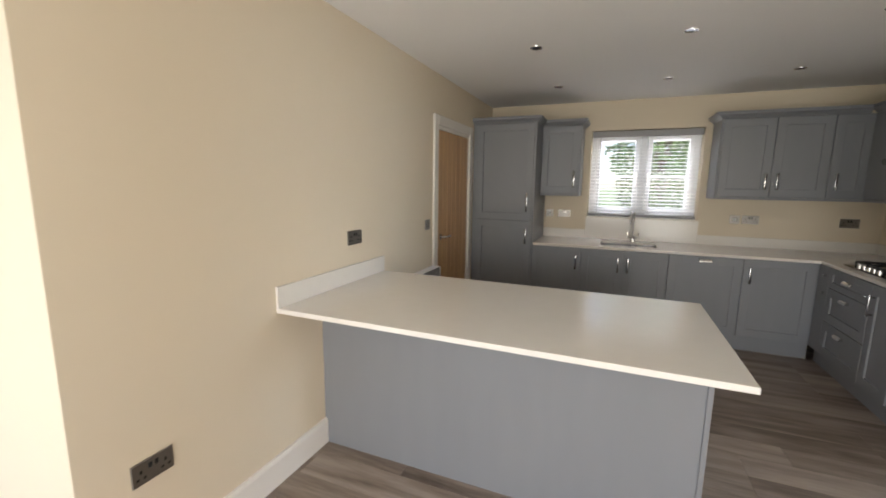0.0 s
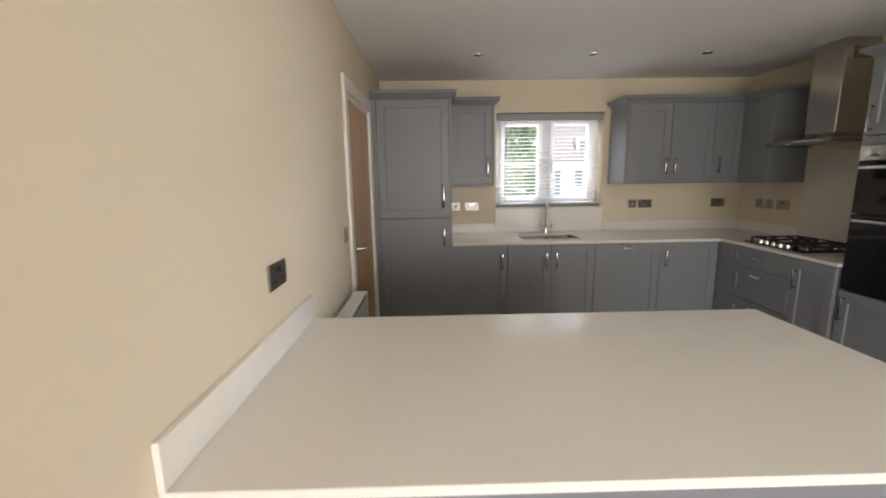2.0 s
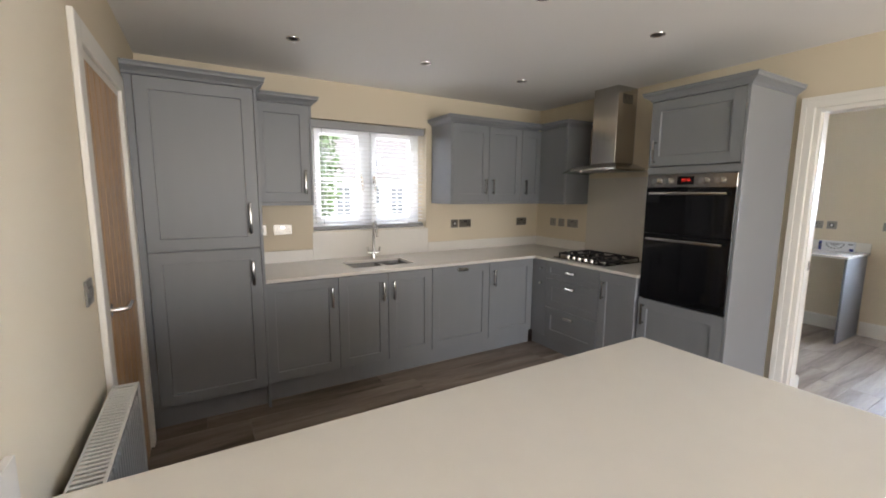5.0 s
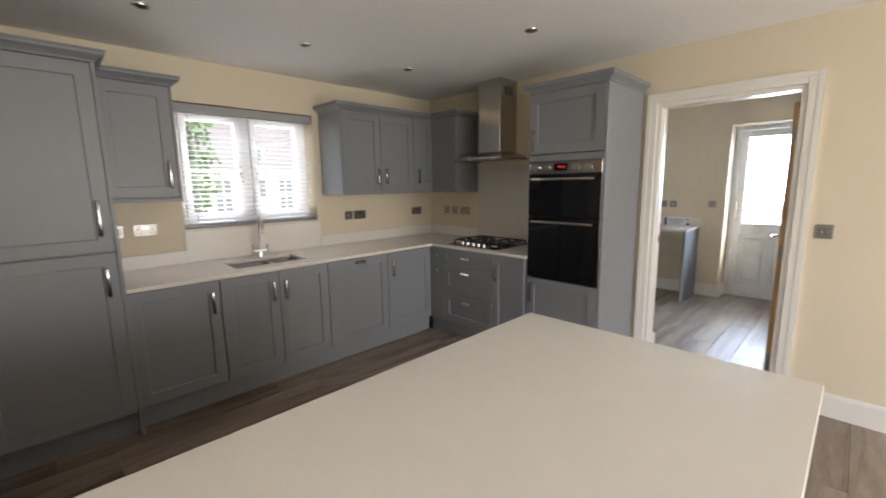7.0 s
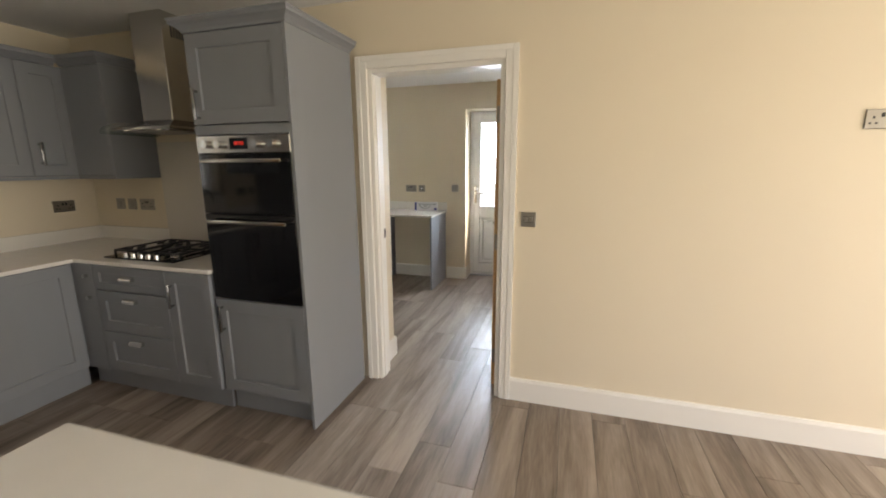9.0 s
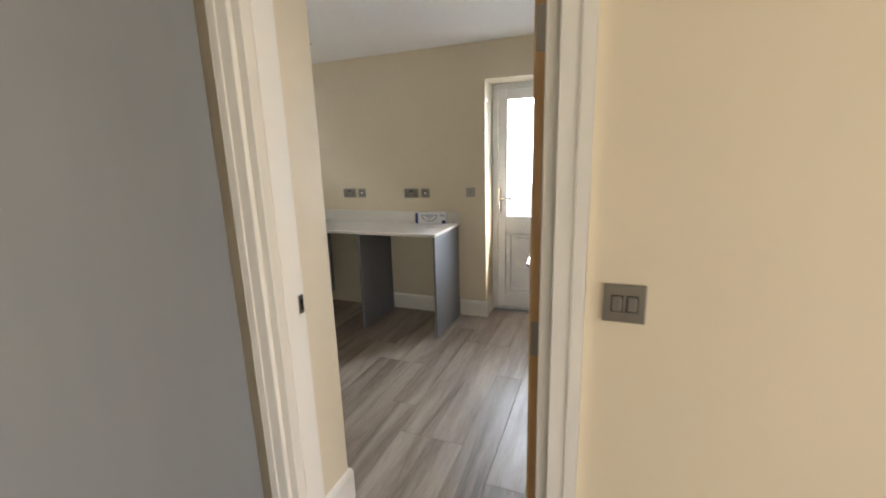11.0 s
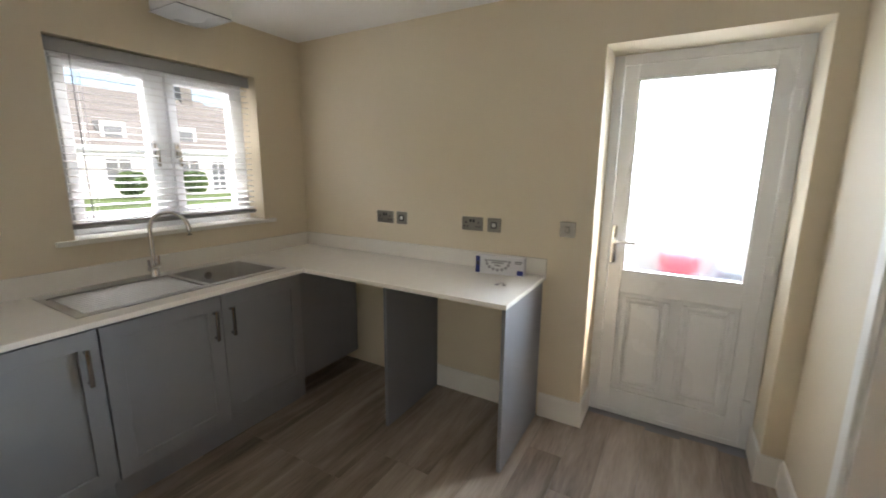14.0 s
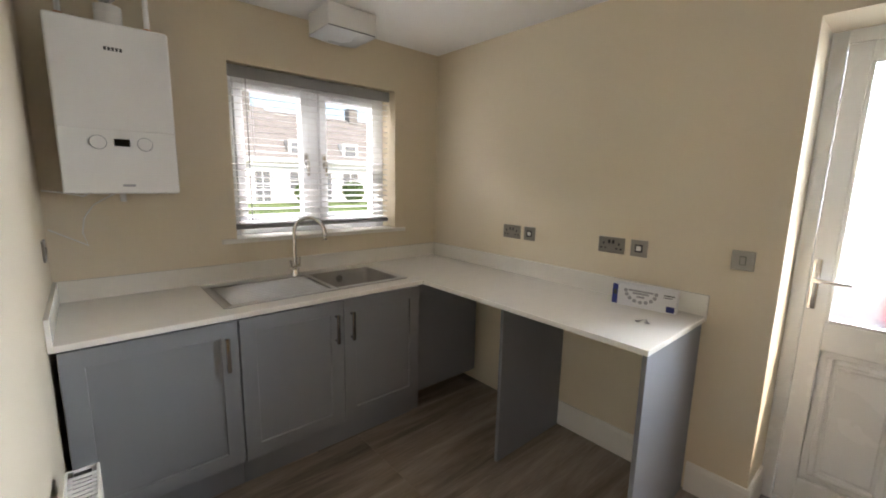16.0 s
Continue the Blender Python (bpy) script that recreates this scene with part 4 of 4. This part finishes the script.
def utility_units():
    d = UN - 0.03 - 3.95
    g = "fitted utility base cabinets"
    base_unit(pose(2.718, 3.95, 0), 0.60, d, [("door", 0, 0.60, ZB, 0.868, ("v", 0.548, 0.72, 0.16))], "wide grey shaker utility base cabinet", group=g)
    base_unit(pose(3.32, 3.95, 0), 1.034, d, [("door", 0, 0.52, ZB, 0.868, ("v", 0.475, 0.72, 0.16)), ("door", 0.52, 1.034, ZB, 0.868, ("v", 0.565, 0.72, 0.16))],
              "grey shaker double sink cabinet in the utility room", group=g)
    blank = thing("corner_cabinet", pose(4.3545, 3.96, 0), "dark grey blank corner cabinet beside the sink cabinet", "cabinet")
    part("board", boxes((0, 0.54, 0, 0.018, 0.15, 0.88), bevel=0.001), CARCASS, blank)
    part("plinth", boxes((0, 0.06, 0.05, 0.066, 0, 0.149)), GREY, blank)
    for y, x0, n in ((2.578, 4.39, "grey board end panel holding up the utility worktop"), (3.30, 4.41, "grey board panel between the appliance spaces")):
        solid("support_panel", boxes((x0, UE - 0.02, y, y + 0.02, 0, 0.8795), bevel=0.001), CARCASS, n, "panel")


utility_units()


# ---- sockets, switches ----
def plate(m, kind, label):
    """An electrical plate; it faces local -y."""
    w = 0.146 if kind in ("double", "usb") else 0.086
    p = thing("socket" if kind in ("double", "usb", "single") else "switch", m, label, "socket" if kind in ("double", "usb", "single") else "switch", "electrical plates")
    part("plate", boxes((-w / 2, w / 2, -0.008, -0.0005, -0.043, 0.043), bevel=0.002), NICKEL, p)
    if kind in ("double", "usb"):
        for s in (-1, 1):
            x = s * 0.043
            part("pin_holes", boxes((x - 0.004, x + 0.004, -0.0088, -0.0079, 0.001, 0.013), (x - 0.017, x - 0.007, -0.0088, -0.0079, -0.022, -0.014), (x + 0.007, x + 0.017, -0.0088, -0.0079, -0.022, -0.014), bevel=0.0), BLACK, p)
            part("rocker", boxes((s * 0.011 - 0.007, s * 0.011 + 0.007, -0.0115, -0.0079, 0.008, 0.028), bevel=0.002), BLACK if kind == "double" else CHROME, p)
    elif kind == "single":
        part("pin_holes", boxes((-0.003, 0.003, -0.0088, -0.0079, 0.004, 0.014), (-0.016, -0.009, -0.0088, -0.0079, -0.019, -0.014), (0.009, 0.016, -0.0088, -0.0079, -0.019, -0.014)), BLACK, p)
    elif kind == "fused":
        part("insert", boxes((-0.02, 0.02, -0.0088, -0.0079, -0.02, 0.02)), BLACK, p)
        part("rocker", boxes((-0.012, 0.012, -0.0115, -0.0087, -0.012, 0.012), bevel=0.002), WHITE, p, "white rocker")
    else:
        n = 2 if kind == "two" else 1
        for k in range(n):
            x = (k - (n - 1) / 2) * 0.03
            part("rocker", boxes((x - 0.010, x + 0.010, -0.0125, -0.0079, -0.017, 0.017), bevel=0.003), NICKEL, p)
            part("rocker_gap", boxes((x - 0.012, x + 0.012, -0.0084, -0.0079, -0.019, 0.019)), BLACK, p)
    return p


BN = "black nickel "
north = lambda x, z, y=WN: pose(x, y, z)
east = lambda y, z, x: pose(x, y, z, 0, 0, -90)
west = lambda y, z, x=WL: pose(x, y, z, 0, 0, 90)
plate(north(-0.715, 1.185), "fused", BN + "fused switch on the cream wall")
plate(north(-0.545, 1.185), "usb", BN + "double socket beside the kitchen window")
plate(north(1.165, 1.185), "fused", BN + "fused switch under the wall cabinets")
plate(north(1.30, 1.185), "double", BN + "double socket under the wall cabinets")
plate(north(2.085, 1.185), "double", BN + "double socket in the kitchen corner")
plate(east(4.535, 1.19, WE), "one", BN + "cooker switch on the hob wall")
plate(east(4.41, 1.19, WE), "one", BN + "hood switch on the hob wall")
plate(east(4.25, 1.19, WE), "double", BN + "double socket on the hob wall")
plate(west(1.825, 1.178), "double", BN + "double socket above the peninsula worktop")
plate(west(0.548, 0.487), "double", BN + "double socket low on the cream wall")
plate(west(2.895, 1.165), "two", BN + "light switch beside the oak door")
plate(east(1.285, 1.17, WE), "two", BN + "light switch beside the doorway")
plate(east(-0.28, 1.68, WE), "double", BN + "double socket high on the cream wall")
plate(east(3.751, 1.18, UE), "double", BN + "double socket above the utility worktop")
plate(east(3.606, 1.18, UE), "fused", BN + "fused switch above the utility worktop")
plate(east(3.056, 1.18, UE), "double", BN + "double socket above the utility worktop")
plate(east(2.907, 1.18, UE), "fused", BN + "fused switch above the utility worktop")
plate(east(2.458, 1.188, UE), "one", BN + "light switch beside the back door")
plate(west(4.30, 1.19, UW), "one", BN + "switch on the wall under the boiler")


def downlight(x, y):
    d = thing("downlight", pose(x, y, H), "round satin recessed ceiling downlight, switched off", "light", "ceiling downlights")
    bm = bmesh.new()
    n, rows = 28, []
    for r, z in ((0.043, -0.001), (0.042, -0.005), (0.034, -0.006), (0.029, -0.002), (0.027, 0.0)):
        rows.append([bm.verts.new((r * math.cos(2 * math.pi * k / n), r * math.sin(2 * math.pi * k / n), z)) for k in range(n)])
    for a, b in zip(rows, rows[1:]):
        for k in range(n):
            bm.faces.new((a[k], a[(k + 1) % n], b[(k + 1) % n], b[k]))
    part("bezel", bm, CHROME, d, smooth=True)
    part("lamp", cyl((0, 0, -0.0015), 0.028, 0.002, sides=24), BGLASS, d, "dark lamp face")


for y in (3.94, 2.73):
    for x in (-0.57, 0.36, 1.28):
        downlight(x, y)
downlight(4.41, 3.67)


def radiator(name_m, length, height, label):
    """A double panel radiator along local x, its back to +y."""
    r = thing("radiator", name_m, label, "radiator")
    for y0 in (-0.10, -0.045):
        # pressed flutes: one folded sheet with a flat margin above and below
        line = [(0, 0)]
        for k in range(int(length / 0.034) - 1):
            x = 0.03 + k * 0.034
            line += [(x, 0), (x + 0.004, -0.006), (x + 0.015, -0.006), (x + 0.019, 0)]
        line.append((length, 0))
        bm = bmesh.new()
        rows = [[bm.verts.new((x, y0 + o * f, z)) for x, o in line] for z, f in ((0.12, 0), (0.15, 0), (0.16, 1), (height - 0.04, 1), (height - 0.03, 0), (height, 0))]
        for p, q in zip(rows, rows[1:]):
            for k in range(len(line) - 1):
                bm.faces.new((p[k], p[k + 1], q[k + 1], q[k]))
        bmesh.ops.solidify(bm, geom=bm.faces[:], thickness=-0.010)
        part("panel", bm, WHITE, r)
    part("side_panel", boxes((-0.004, 0.0, -0.108, -0.028, 0.13, height), bevel=0.001), WHITE, r)
    part("side_panel", boxes((length, length + 0.004, -0.108, -0.028, 0.13, height), bevel=0.001), WHITE, r)
    # Black sheet added below the bars to paint the shade inside the radiator.
    part("grille_shade", boxes((0, length, -0.088, -0.046, height - 0.012, height - 0.009)), DARK, r)
    for y0, y1 in ((-0.108, -0.1), (-0.034, -0.028)):
        part("grille_edge", boxes((0, length, y0, y1, height - 0.004, height + 0.002)), WHITE, r)
    bar = mesh_of("grille_bar", boxes((0, 0.011, -0.1, -0.034, height - 0.003, height + 0.001)), WHITE)
    for k in range(int(length / 0.021) - 1):
        ob = new("grille_bar", bar)
        ob.parent = r
        ob.location = (0.01 + k * 0.021, 0, 0)
    part("bracket", boxes((0.1, 0.13, -0.03, -0.001, 0.2, height - 0.1), (length - 0.13, length - 0.1, -0.03, -0.001, 0.2, height - 0.1)), WHITE, r)
    v = part("valve", cyl((-0.03, -0.06, 0.16), 0.014, 0.07), CHROME, r, smooth=True)
    part("pipe", cyl((-0.03, -0.06, 0.07), 0.0075, 0.14, sides=10), WHITE, v, smooth=True)


radiator(pose(WL, 2.25, 0, 0, 0, 90), 0.70, 0.80, "white double panel radiator below the kitchen wall")
radiator(pose(UW, 3.05, 0, 0, 0, 90), 0.50, 0.62, "small white double panel radiator in the utility room")


def text_on(parent, name, words, m, size, mat):
    c = bpy.data.curves.new(name, "FONT")
    c.body, c.size, c.align_x, c.align_y, c.extrude = words, size, "CENTER", "CENTER", 0.0003
    tmp = bpy.data.objects.new(name, c)
    scene.collection.objects.link(tmp)
    bpy.context.view_layer.update()
    me = bpy.data.meshes.new_from_object(tmp.evaluated_get(bpy.context.evaluated_depsgraph_get()))
    bpy.data.objects.remove(tmp)
    me.materials.clear()
    me.materials.append(mat)
    ob = new(name, me)
    ob.parent, ob.matrix_local = parent, m
    return ob


def boiler():
    x0, x1, y, z0, z1 = 2.785, 3.192, 4.27, 1.42, 2.12
    b = thing("boiler", pose(x0, UN, z0), "white wall hung gas boiler with round dials", "boiler")
    w, d, h = x1 - x0, UN - y, z1 - z0
    part("casing", boxes((0, w, -d, -0.001, 0, h), bevel=0.012, segments=3), WHITE, b, smooth=True)
    part("lower_cover", boxes((0.004, w - 0.004, -d - 0.006, -d + 0.001, 0.005, 0.27), bevel=0.005, segments=2), WHITE, b, smooth=True)
    for x in (0.127, 0.287):
        k = part("dial", cyl((x, -d - 0.011, 0.215), 0.026, 0.012, "y", sides=28), WHITE, b, "white control dial", True)
        part("dial_ring", add_tube(bmesh.new(), [(x + 0.028 * math.cos(q), -d - 0.0065, 0.215 + 0.028 * math.sin(q)) for q in (math.pi * 2 * i / 24 for i in range(25))], 0.0015, 6), GREYPRINT, k)
    part("display", boxes((0.180, 0.234, -d - 0.009, -d - 0.0055, 0.202, 0.233), bevel=0.001), BGLASS, b, "dark display window")
    part("badge", boxes((0.195, 0.24, -d - 0.0075, -d - 0.0055, 0.032, 0.042)), GREYPRINT, b)
    # maker's mark as a plain dark bar shape
    part("mark", boxes(*[(0.178 + k * 0.013, 0.187 + k * 0.013, -d - 0.0012, -d + 0.0005, h - 0.112, h - 0.098) for k in range(5)]), INK, b, "small dark maker's mark")
    f = part("flue", cyl((w / 2 + 0.01, -d / 2, h + 0.05), 0.05, 0.10, sides=28), WHITE, b, "white flue elbow", True)
    part("flue_elbow", add_tube(bmesh.new(), [(w / 2 + 0.01, -d / 2, h + 0.09), (w / 2 + 0.01, -d / 2, h + 0.16), (w / 2 + 0.01, -d / 2 + 0.04, h + 0.20), (w / 2 + 0.01, -0.002, h + 0.20)], 0.046, 20), WHITE, f, smooth=True)
    for x in (0.05, w - 0.06):
        p = part("pipe", cyl((x, -d / 2 - 0.03, h + 0.163), 0.011, 0.32, sides=12), WHITE, b, smooth=True)
        part("pipe_nut", cyl((x, -d / 2 - 0.03, h + 0.015), 0.017, 0.03, sides=6), PIPE, p)
    part("drain_outlet", cyl((0.2, -0.15, -0.02), 0.012, 0.04, sides=12), WHITE, b, smooth=True)
    bm = bmesh.new()
    add_tube(bm, [(0.10, -0.12, 0.01), (0.06, -0.13, -0.015), (-0.01, -0.11, 0.0), (-0.075, -0.08, 0.008)], 0.004, 8)
    part("cable", bm, WHITE, b)
    bm = bmesh.new()
    pts = [(0.19, -0.03, 0.0)] + [(0.19 - 0.115 * math.sin(q) - 0.02 * q, -0.012, -0.16 + 0.14 * math.cos(q)) for q in (0.4, 0.8, 1.3, 1.8, 2.3)] + [(-0.075, -0.012, -0.17)]
    add_tube(bm, pts, 0.003, 8)
    part("thin_cable", bm, WHITE, b)


boiler()


def fan_unit():
    f = thing("extractor_fan", pose(3.925, 4.20, 0), "white ceiling extractor fan box with bowed cover", "extractor fan")
    w, d = 0.30, 0.26
    part("housing", boxes((0, w, 0, d, 2.33, H - 0.002), bevel=0.006, segments=2), WHITE, f, smooth=True)
    # Black slab paints the shade in the gap between housing and cover.
    part("shadow_gap", boxes((0.006, w - 0.006, 0.006, d - 0.006, 2.323, 2.332)), BLACK, f)
    bm = bmesh.new()
    n = 8
    grid = [[bm.verts.new((-0.004 + (w + 0.008) * i / n, -0.004 + (d + 0.008) * j / n, 2.322 - 0.030 * (1 - (2 * i / n - 1) ** 2) ** 0.5 * (1 - (2 * j / n - 1) ** 2) ** 0.5)) for j in range(n + 1)] for i in range(n + 1)]
    for i in range(n):
        for j in range(n):
            bm.faces.new((grid[i][j], grid[i][j + 1], grid[i + 1][j + 1], grid[i + 1][j]))
    bmesh.ops.solidify(bm, geom=bm.faces[:], thickness=0.004)
    part("cover", bm, PVC, f, "bowed white cover", True)


fan_unit()


def worktop_clutter():
    b = thing("light_fitting_box", pose(4.90, 2.815, 0.905, 0, 0, -82), "white cardboard lamp box with blue corner print", "box")
    part("carton", boxes((-0.145, 0.145, -0.03, 0.03, 0, 0.108), bevel=0.001), CARD, b)
    part("blue_stripe", boxes((-0.1465, -0.120, -0.0315, -0.0302, 0.004, 0.104), (-0.1465, -0.1452, -0.0312, 0.028, 0.004, 0.104)), BLUE, b)
    part("blue_patch", boxes((0.105, 0.14, -0.0312, -0.0302, 0.006, 0.034)), BLUE, b)
    bm = bmesh.new()
    for k in range(9):
        q = math.pi * k / 8
        add_cyl(bm, (-0.012 + 0.07 * math.cos(q), -0.0306, 0.080 - 0.052 * math.sin(q)), 0.0095, 0.001, "y", sides=12)
    part("picture", bm, GREYPRINT, b, "grey printed picture of a pendant lamp")
    part("picture_bowl", boxes((-0.07, 0.045, -0.0311, -0.0303, 0.079, 0.088), (-0.05, 0.025, -0.0311, -0.0303, 0.066, 0.076), (-0.03, 0.006, -0.0311, -0.0303, 0.050, 0.060)), GREYPRINT, b)
    part("print_lines", boxes((0.09, 0.138, -0.0311, -0.0303, 0.082, 0.087), (0.09, 0.128, -0.0311, -0.0303, 0.072, 0.076), (-0.142, -0.124, -0.0322, -0.0316, 0.05, 0.075)), INK, b)
    k = thing("keys", pose(4.674, 2.704, 0.905, 0, 0, 15), "two small steel keys lying on the worktop", "keys")
    for a, y in ((12, 0.0), (-25, 0.03)):
        bm = boxes((-0.005, 0.035, -0.003, 0.003, 0.001, 0.003))
        add_cyl(bm, (-0.015, 0, 0.002), 0.012, 0.002, sides=14)
        q = part("key", bm, CHROME, k)
        q.matrix_local = pose(0, y, 0.001, 0, 0, a)


worktop_clutter()


# ---- outside ----
def outside():
    structure("ground", boxes((-400, 400, -400, 400, -0.5, -0.21)), LAWN, "green lawn reaching to the horizon", "ground")
    structure("pavement", boxes((-14, 30, 5.2, 12.0, -0.21, -0.15)), PAVE, "pale paved drive in front of the house", "pavement")
    structure("road", boxes((-60, 90, 15.5, 20.5, -0.21, -0.18)), PAVE, "pale sunlit road beyond the lawn", "road")
    structure("path", boxes((5.3, 12, -4, 5.2, -0.21, -0.12)), PAVE, "pale paved side path by the back door", "pavement")
    for k in range(4):
        house(4 + k * 9.0, 30 + k * 1.2)
    structure("side_wall", boxes((10, 10.25, -8, 12, -0.2, 1.7)), RENDERED, "pale garden wall along the side path", "wall")


def house(x, y):
    h = thing("house", pose(x, y, -0.2), "white rendered cottage with brown tiled roof", "house", "cottages across the road")
    w, d, e, r = 8.9, 7.0, 2.85, 6.6
    part("wall", boxes((0, w, 0, d, 0, e)), RENDERED, h)
    bm = bmesh.new()
    v = [bm.verts.new(p) for p in ((-0.2, -0.4, e - 0.1), (w + 0.2, -0.4, e - 0.1), (w + 0.2, d / 2, r), (-0.2, d / 2, r), (-0.2, d + 0.4, e - 0.1), (w + 0.2, d + 0.4, e - 0.1))]
    for f in ((0, 1, 2, 3), (3, 2, 5, 4), (0, 3, 4), (1, 5, 2), (0, 4, 5, 1)):
        bm.faces.new([v[i] for i in f])
    bmesh.ops.recalc_face_normals(bm, faces=bm.faces)
    roof = part("roof", bm, ROOF, h)
    part("chimney", boxes((w - 1.6, w - 0.8, d / 2 - 0.4, d / 2 + 0.4, r - 0.8, r + 0.9)), ROOF, roof)
    for dx in (1.0, 5.2):
        dormer = part("dormer", boxes((dx, dx + 1.3, 0.3, 2.2, e + 0.35, e + 1.5)), RENDERED, h)
        part("pane", boxes((dx + 0.2, dx + 1.1, 0.27, 0.31, e + 0.5, e + 1.3)), FARGLASS, dormer)
    for wx, z, ww, hh in ((0.9, 0.9, 1.3, 1.25), (5.0, 0.9, 1.3, 1.25), (7.2, 0.1, 0.95, 2.0), (3.1, 0.1, 0.95, 2.0)):
        win = part("window", boxes((wx, wx + ww, -0.03, 0.02, z, z + hh)), FARGLASS, h)
        part("window_frame", boxes((wx - 0.06, wx, -0.06, 0.02, z, z + hh), (wx + ww, wx + ww + 0.06, -0.06, 0.02, z, z + hh), (wx - 0.06, wx + ww + 0.06, -0.06, 0.02, z - 0.06, z),
                                   (wx - 0.06, wx + ww + 0.06, -0.06, 0.02, z + hh, z + hh + 0.06), (wx + ww / 2 - 0.03, wx + ww / 2 + 0.03, -0.05, 0.02, z, z + hh), (wx, wx + ww, -0.05, 0.02, z + hh / 2 - 0.02, z + hh / 2 + 0.02)), PVC, win)


def tree(x, y, height, spread, seed, label, low=1.0):
    rnd = random.Random(seed)
    t = thing("tree", pose(x, y, -0.22), label, "tree")
    bm = bmesh.new()
    add_tube(bm, [(0, 0, 0), (0.08, 0.03, height * 0.25), (-0.05, 0.1, height * 0.55), (0.0, 0.0, height * 0.8)], 0.16, 10)
    tips = []
    for k in range(9):
        a, z = k * 2.4, height * (0.3 + 0.05 * k)
        tip = (spread * 0.7 * math.cos(a), spread * 0.7 * math.sin(a), z + height * 0.18)
        add_tube(bm, [(0, 0, z), (tip[0] * 0.5, tip[1] * 0.5, z + height * 0.12), tip], 0.05, 6)
    part("trunk", bm, BARK, t)
    verts, faces = [], []
    for k in range(5200):
        a, u = rnd.uniform(0, 2 * math.pi), rnd.random()
        z = low + (height - low) * rnd.random()
        f = (z - low) / (height - low)
        r = spread * (0.35 + 0.65 * math.sin(math.pi * min(1, 0.18 + 0.8 * (1 - f)))) * (0.75 + 0.35 * noise.noise(Vector((math.cos(a) * 1.7, math.sin(a) * 1.7, z * 0.9 + seed)))) * u ** 0.35
        c = Vector((r * math.cos(a), r * math.sin(a), z))
        s = rnd.uniform(0.06, 0.15)
        d1 = Vector((rnd.gauss(0, 1), rnd.gauss(0, 1), rnd.gauss(0, 1))).normalized()
        d2 = d1.cross(Vector((rnd.gauss(0, 1), rnd.gauss(0, 1), rnd.gauss(0, 1)))).normalized()
        i = len(verts)
        verts += [c - d1 * s, c + d2 * s * 0.6, c + d1 * s, c - d2 * s * 0.6]
        faces.append((i, i + 1, i + 2, i + 3))
    me = bpy.data.meshes.new("crown")
    me.from_pydata(verts, [], faces)
    me.materials.append(LEAF)
    ob = new("crown", me)
    ob.parent = t
    tagged(ob, kind="stuff")


def bins():
    for x, y, z, top, lid, label in ((7.1, 1.88, 0.72, 0.15, RED, "grey wheeled bin with a bulging red lid outside the back door"), (7.1, 1.40, 0.72, 0.03, BINGREY, "dark grey wheeled bin outside the back door")):
        b = thing("wheelie_bin", pose(x, y, -0.12), label, "bin")
        part("body", boxes((-0.24, 0.24, -0.19, 0.19, 0.03, z), bevel=0.03, segments=2), BINGREY, b)
        part("lid", boxes((-0.25, 0.25, -0.17, 0.17, z + 0.001, z + 0.06 + top), bevel=0.07, segments=3), lid, b, smooth=True)
        for s in (-1, 1):
            part("wheel", cyl((0.2, s * 0.19, 0.1), 0.1, 0.04, "y"), BLACK, b)


outside()
for x, y, h, s, k in ((-6.5, 17, 6.5, 2.6, 1), (-2.6, 15.5, 6.0, 2.4, 2), (1.3, 15.0, 5.4, 2.4, 3), (-10, 18, 7, 3, 4)):
    tree(x, y, h, s, k, "leafy green tree beyond the drive", 0.2)
for x in (14, 17.5, 22):
    tree(x, 28.6, 1.4, 0.9, int(x), "low green shrub before a cottage", 0.1)
bins()


# ---- floor planks ----
def floor():
    base = thing("floor", pose(0, 0, 0), "grey brown wood effect vinyl plank floor", "floor", kind="structure")
    rnd = random.Random(5)
    L, W, g = 1.22, 0.184, 0.0011
    shared = {}

    def plank_mesh(length):
        key = round(length, 3)
        if key not in shared:
            bm = bmesh.new()
            a, b, c = length / 2 - g / 2, W / 2 - g / 2, 0.0014
            lo = [bm.verts.new((sx * a, sy * b, -0.0088)) for sx, sy in ((-1, -1), (1, -1), (1, 1), (-1, 1))]
            md = [bm.verts.new((sx * a, sy * b, -c)) for sx, sy in ((-1, -1), (1, -1), (1, 1), (-1, 1))]
            hi = [bm.verts.new((sx * (a - c), sy * (b - c), 0)) for sx, sy in ((-1, -1), (1, -1), (1, 1), (-1, 1))]
            for p, q in ((lo, md), (md, hi)):
                for k in range(4):
                    bm.faces.new((p[k], p[(k + 1) % 4], q[(k + 1) % 4], q[k]))
            bm.faces.new(hi)
            shared[key] = mesh_of("plank", bm, PLANK)
        return shared[key]

    y, x0, x1 = -3.0, -1.8, 5.2
    while y < 4.85:
        x = x0 - rnd.choice((0.1, 0.35, 0.6, 0.85, 1.1))
        while x < x1:
            a, b = max(x, x0), min(x + L, x1)
            if b - a > 0.04:
                p = new("plank", plank_mesh(b - a))
                p.parent = base
                p.location = ((a + b) / 2, y + W / 2, 0)
            x += L
        y += W


floor()
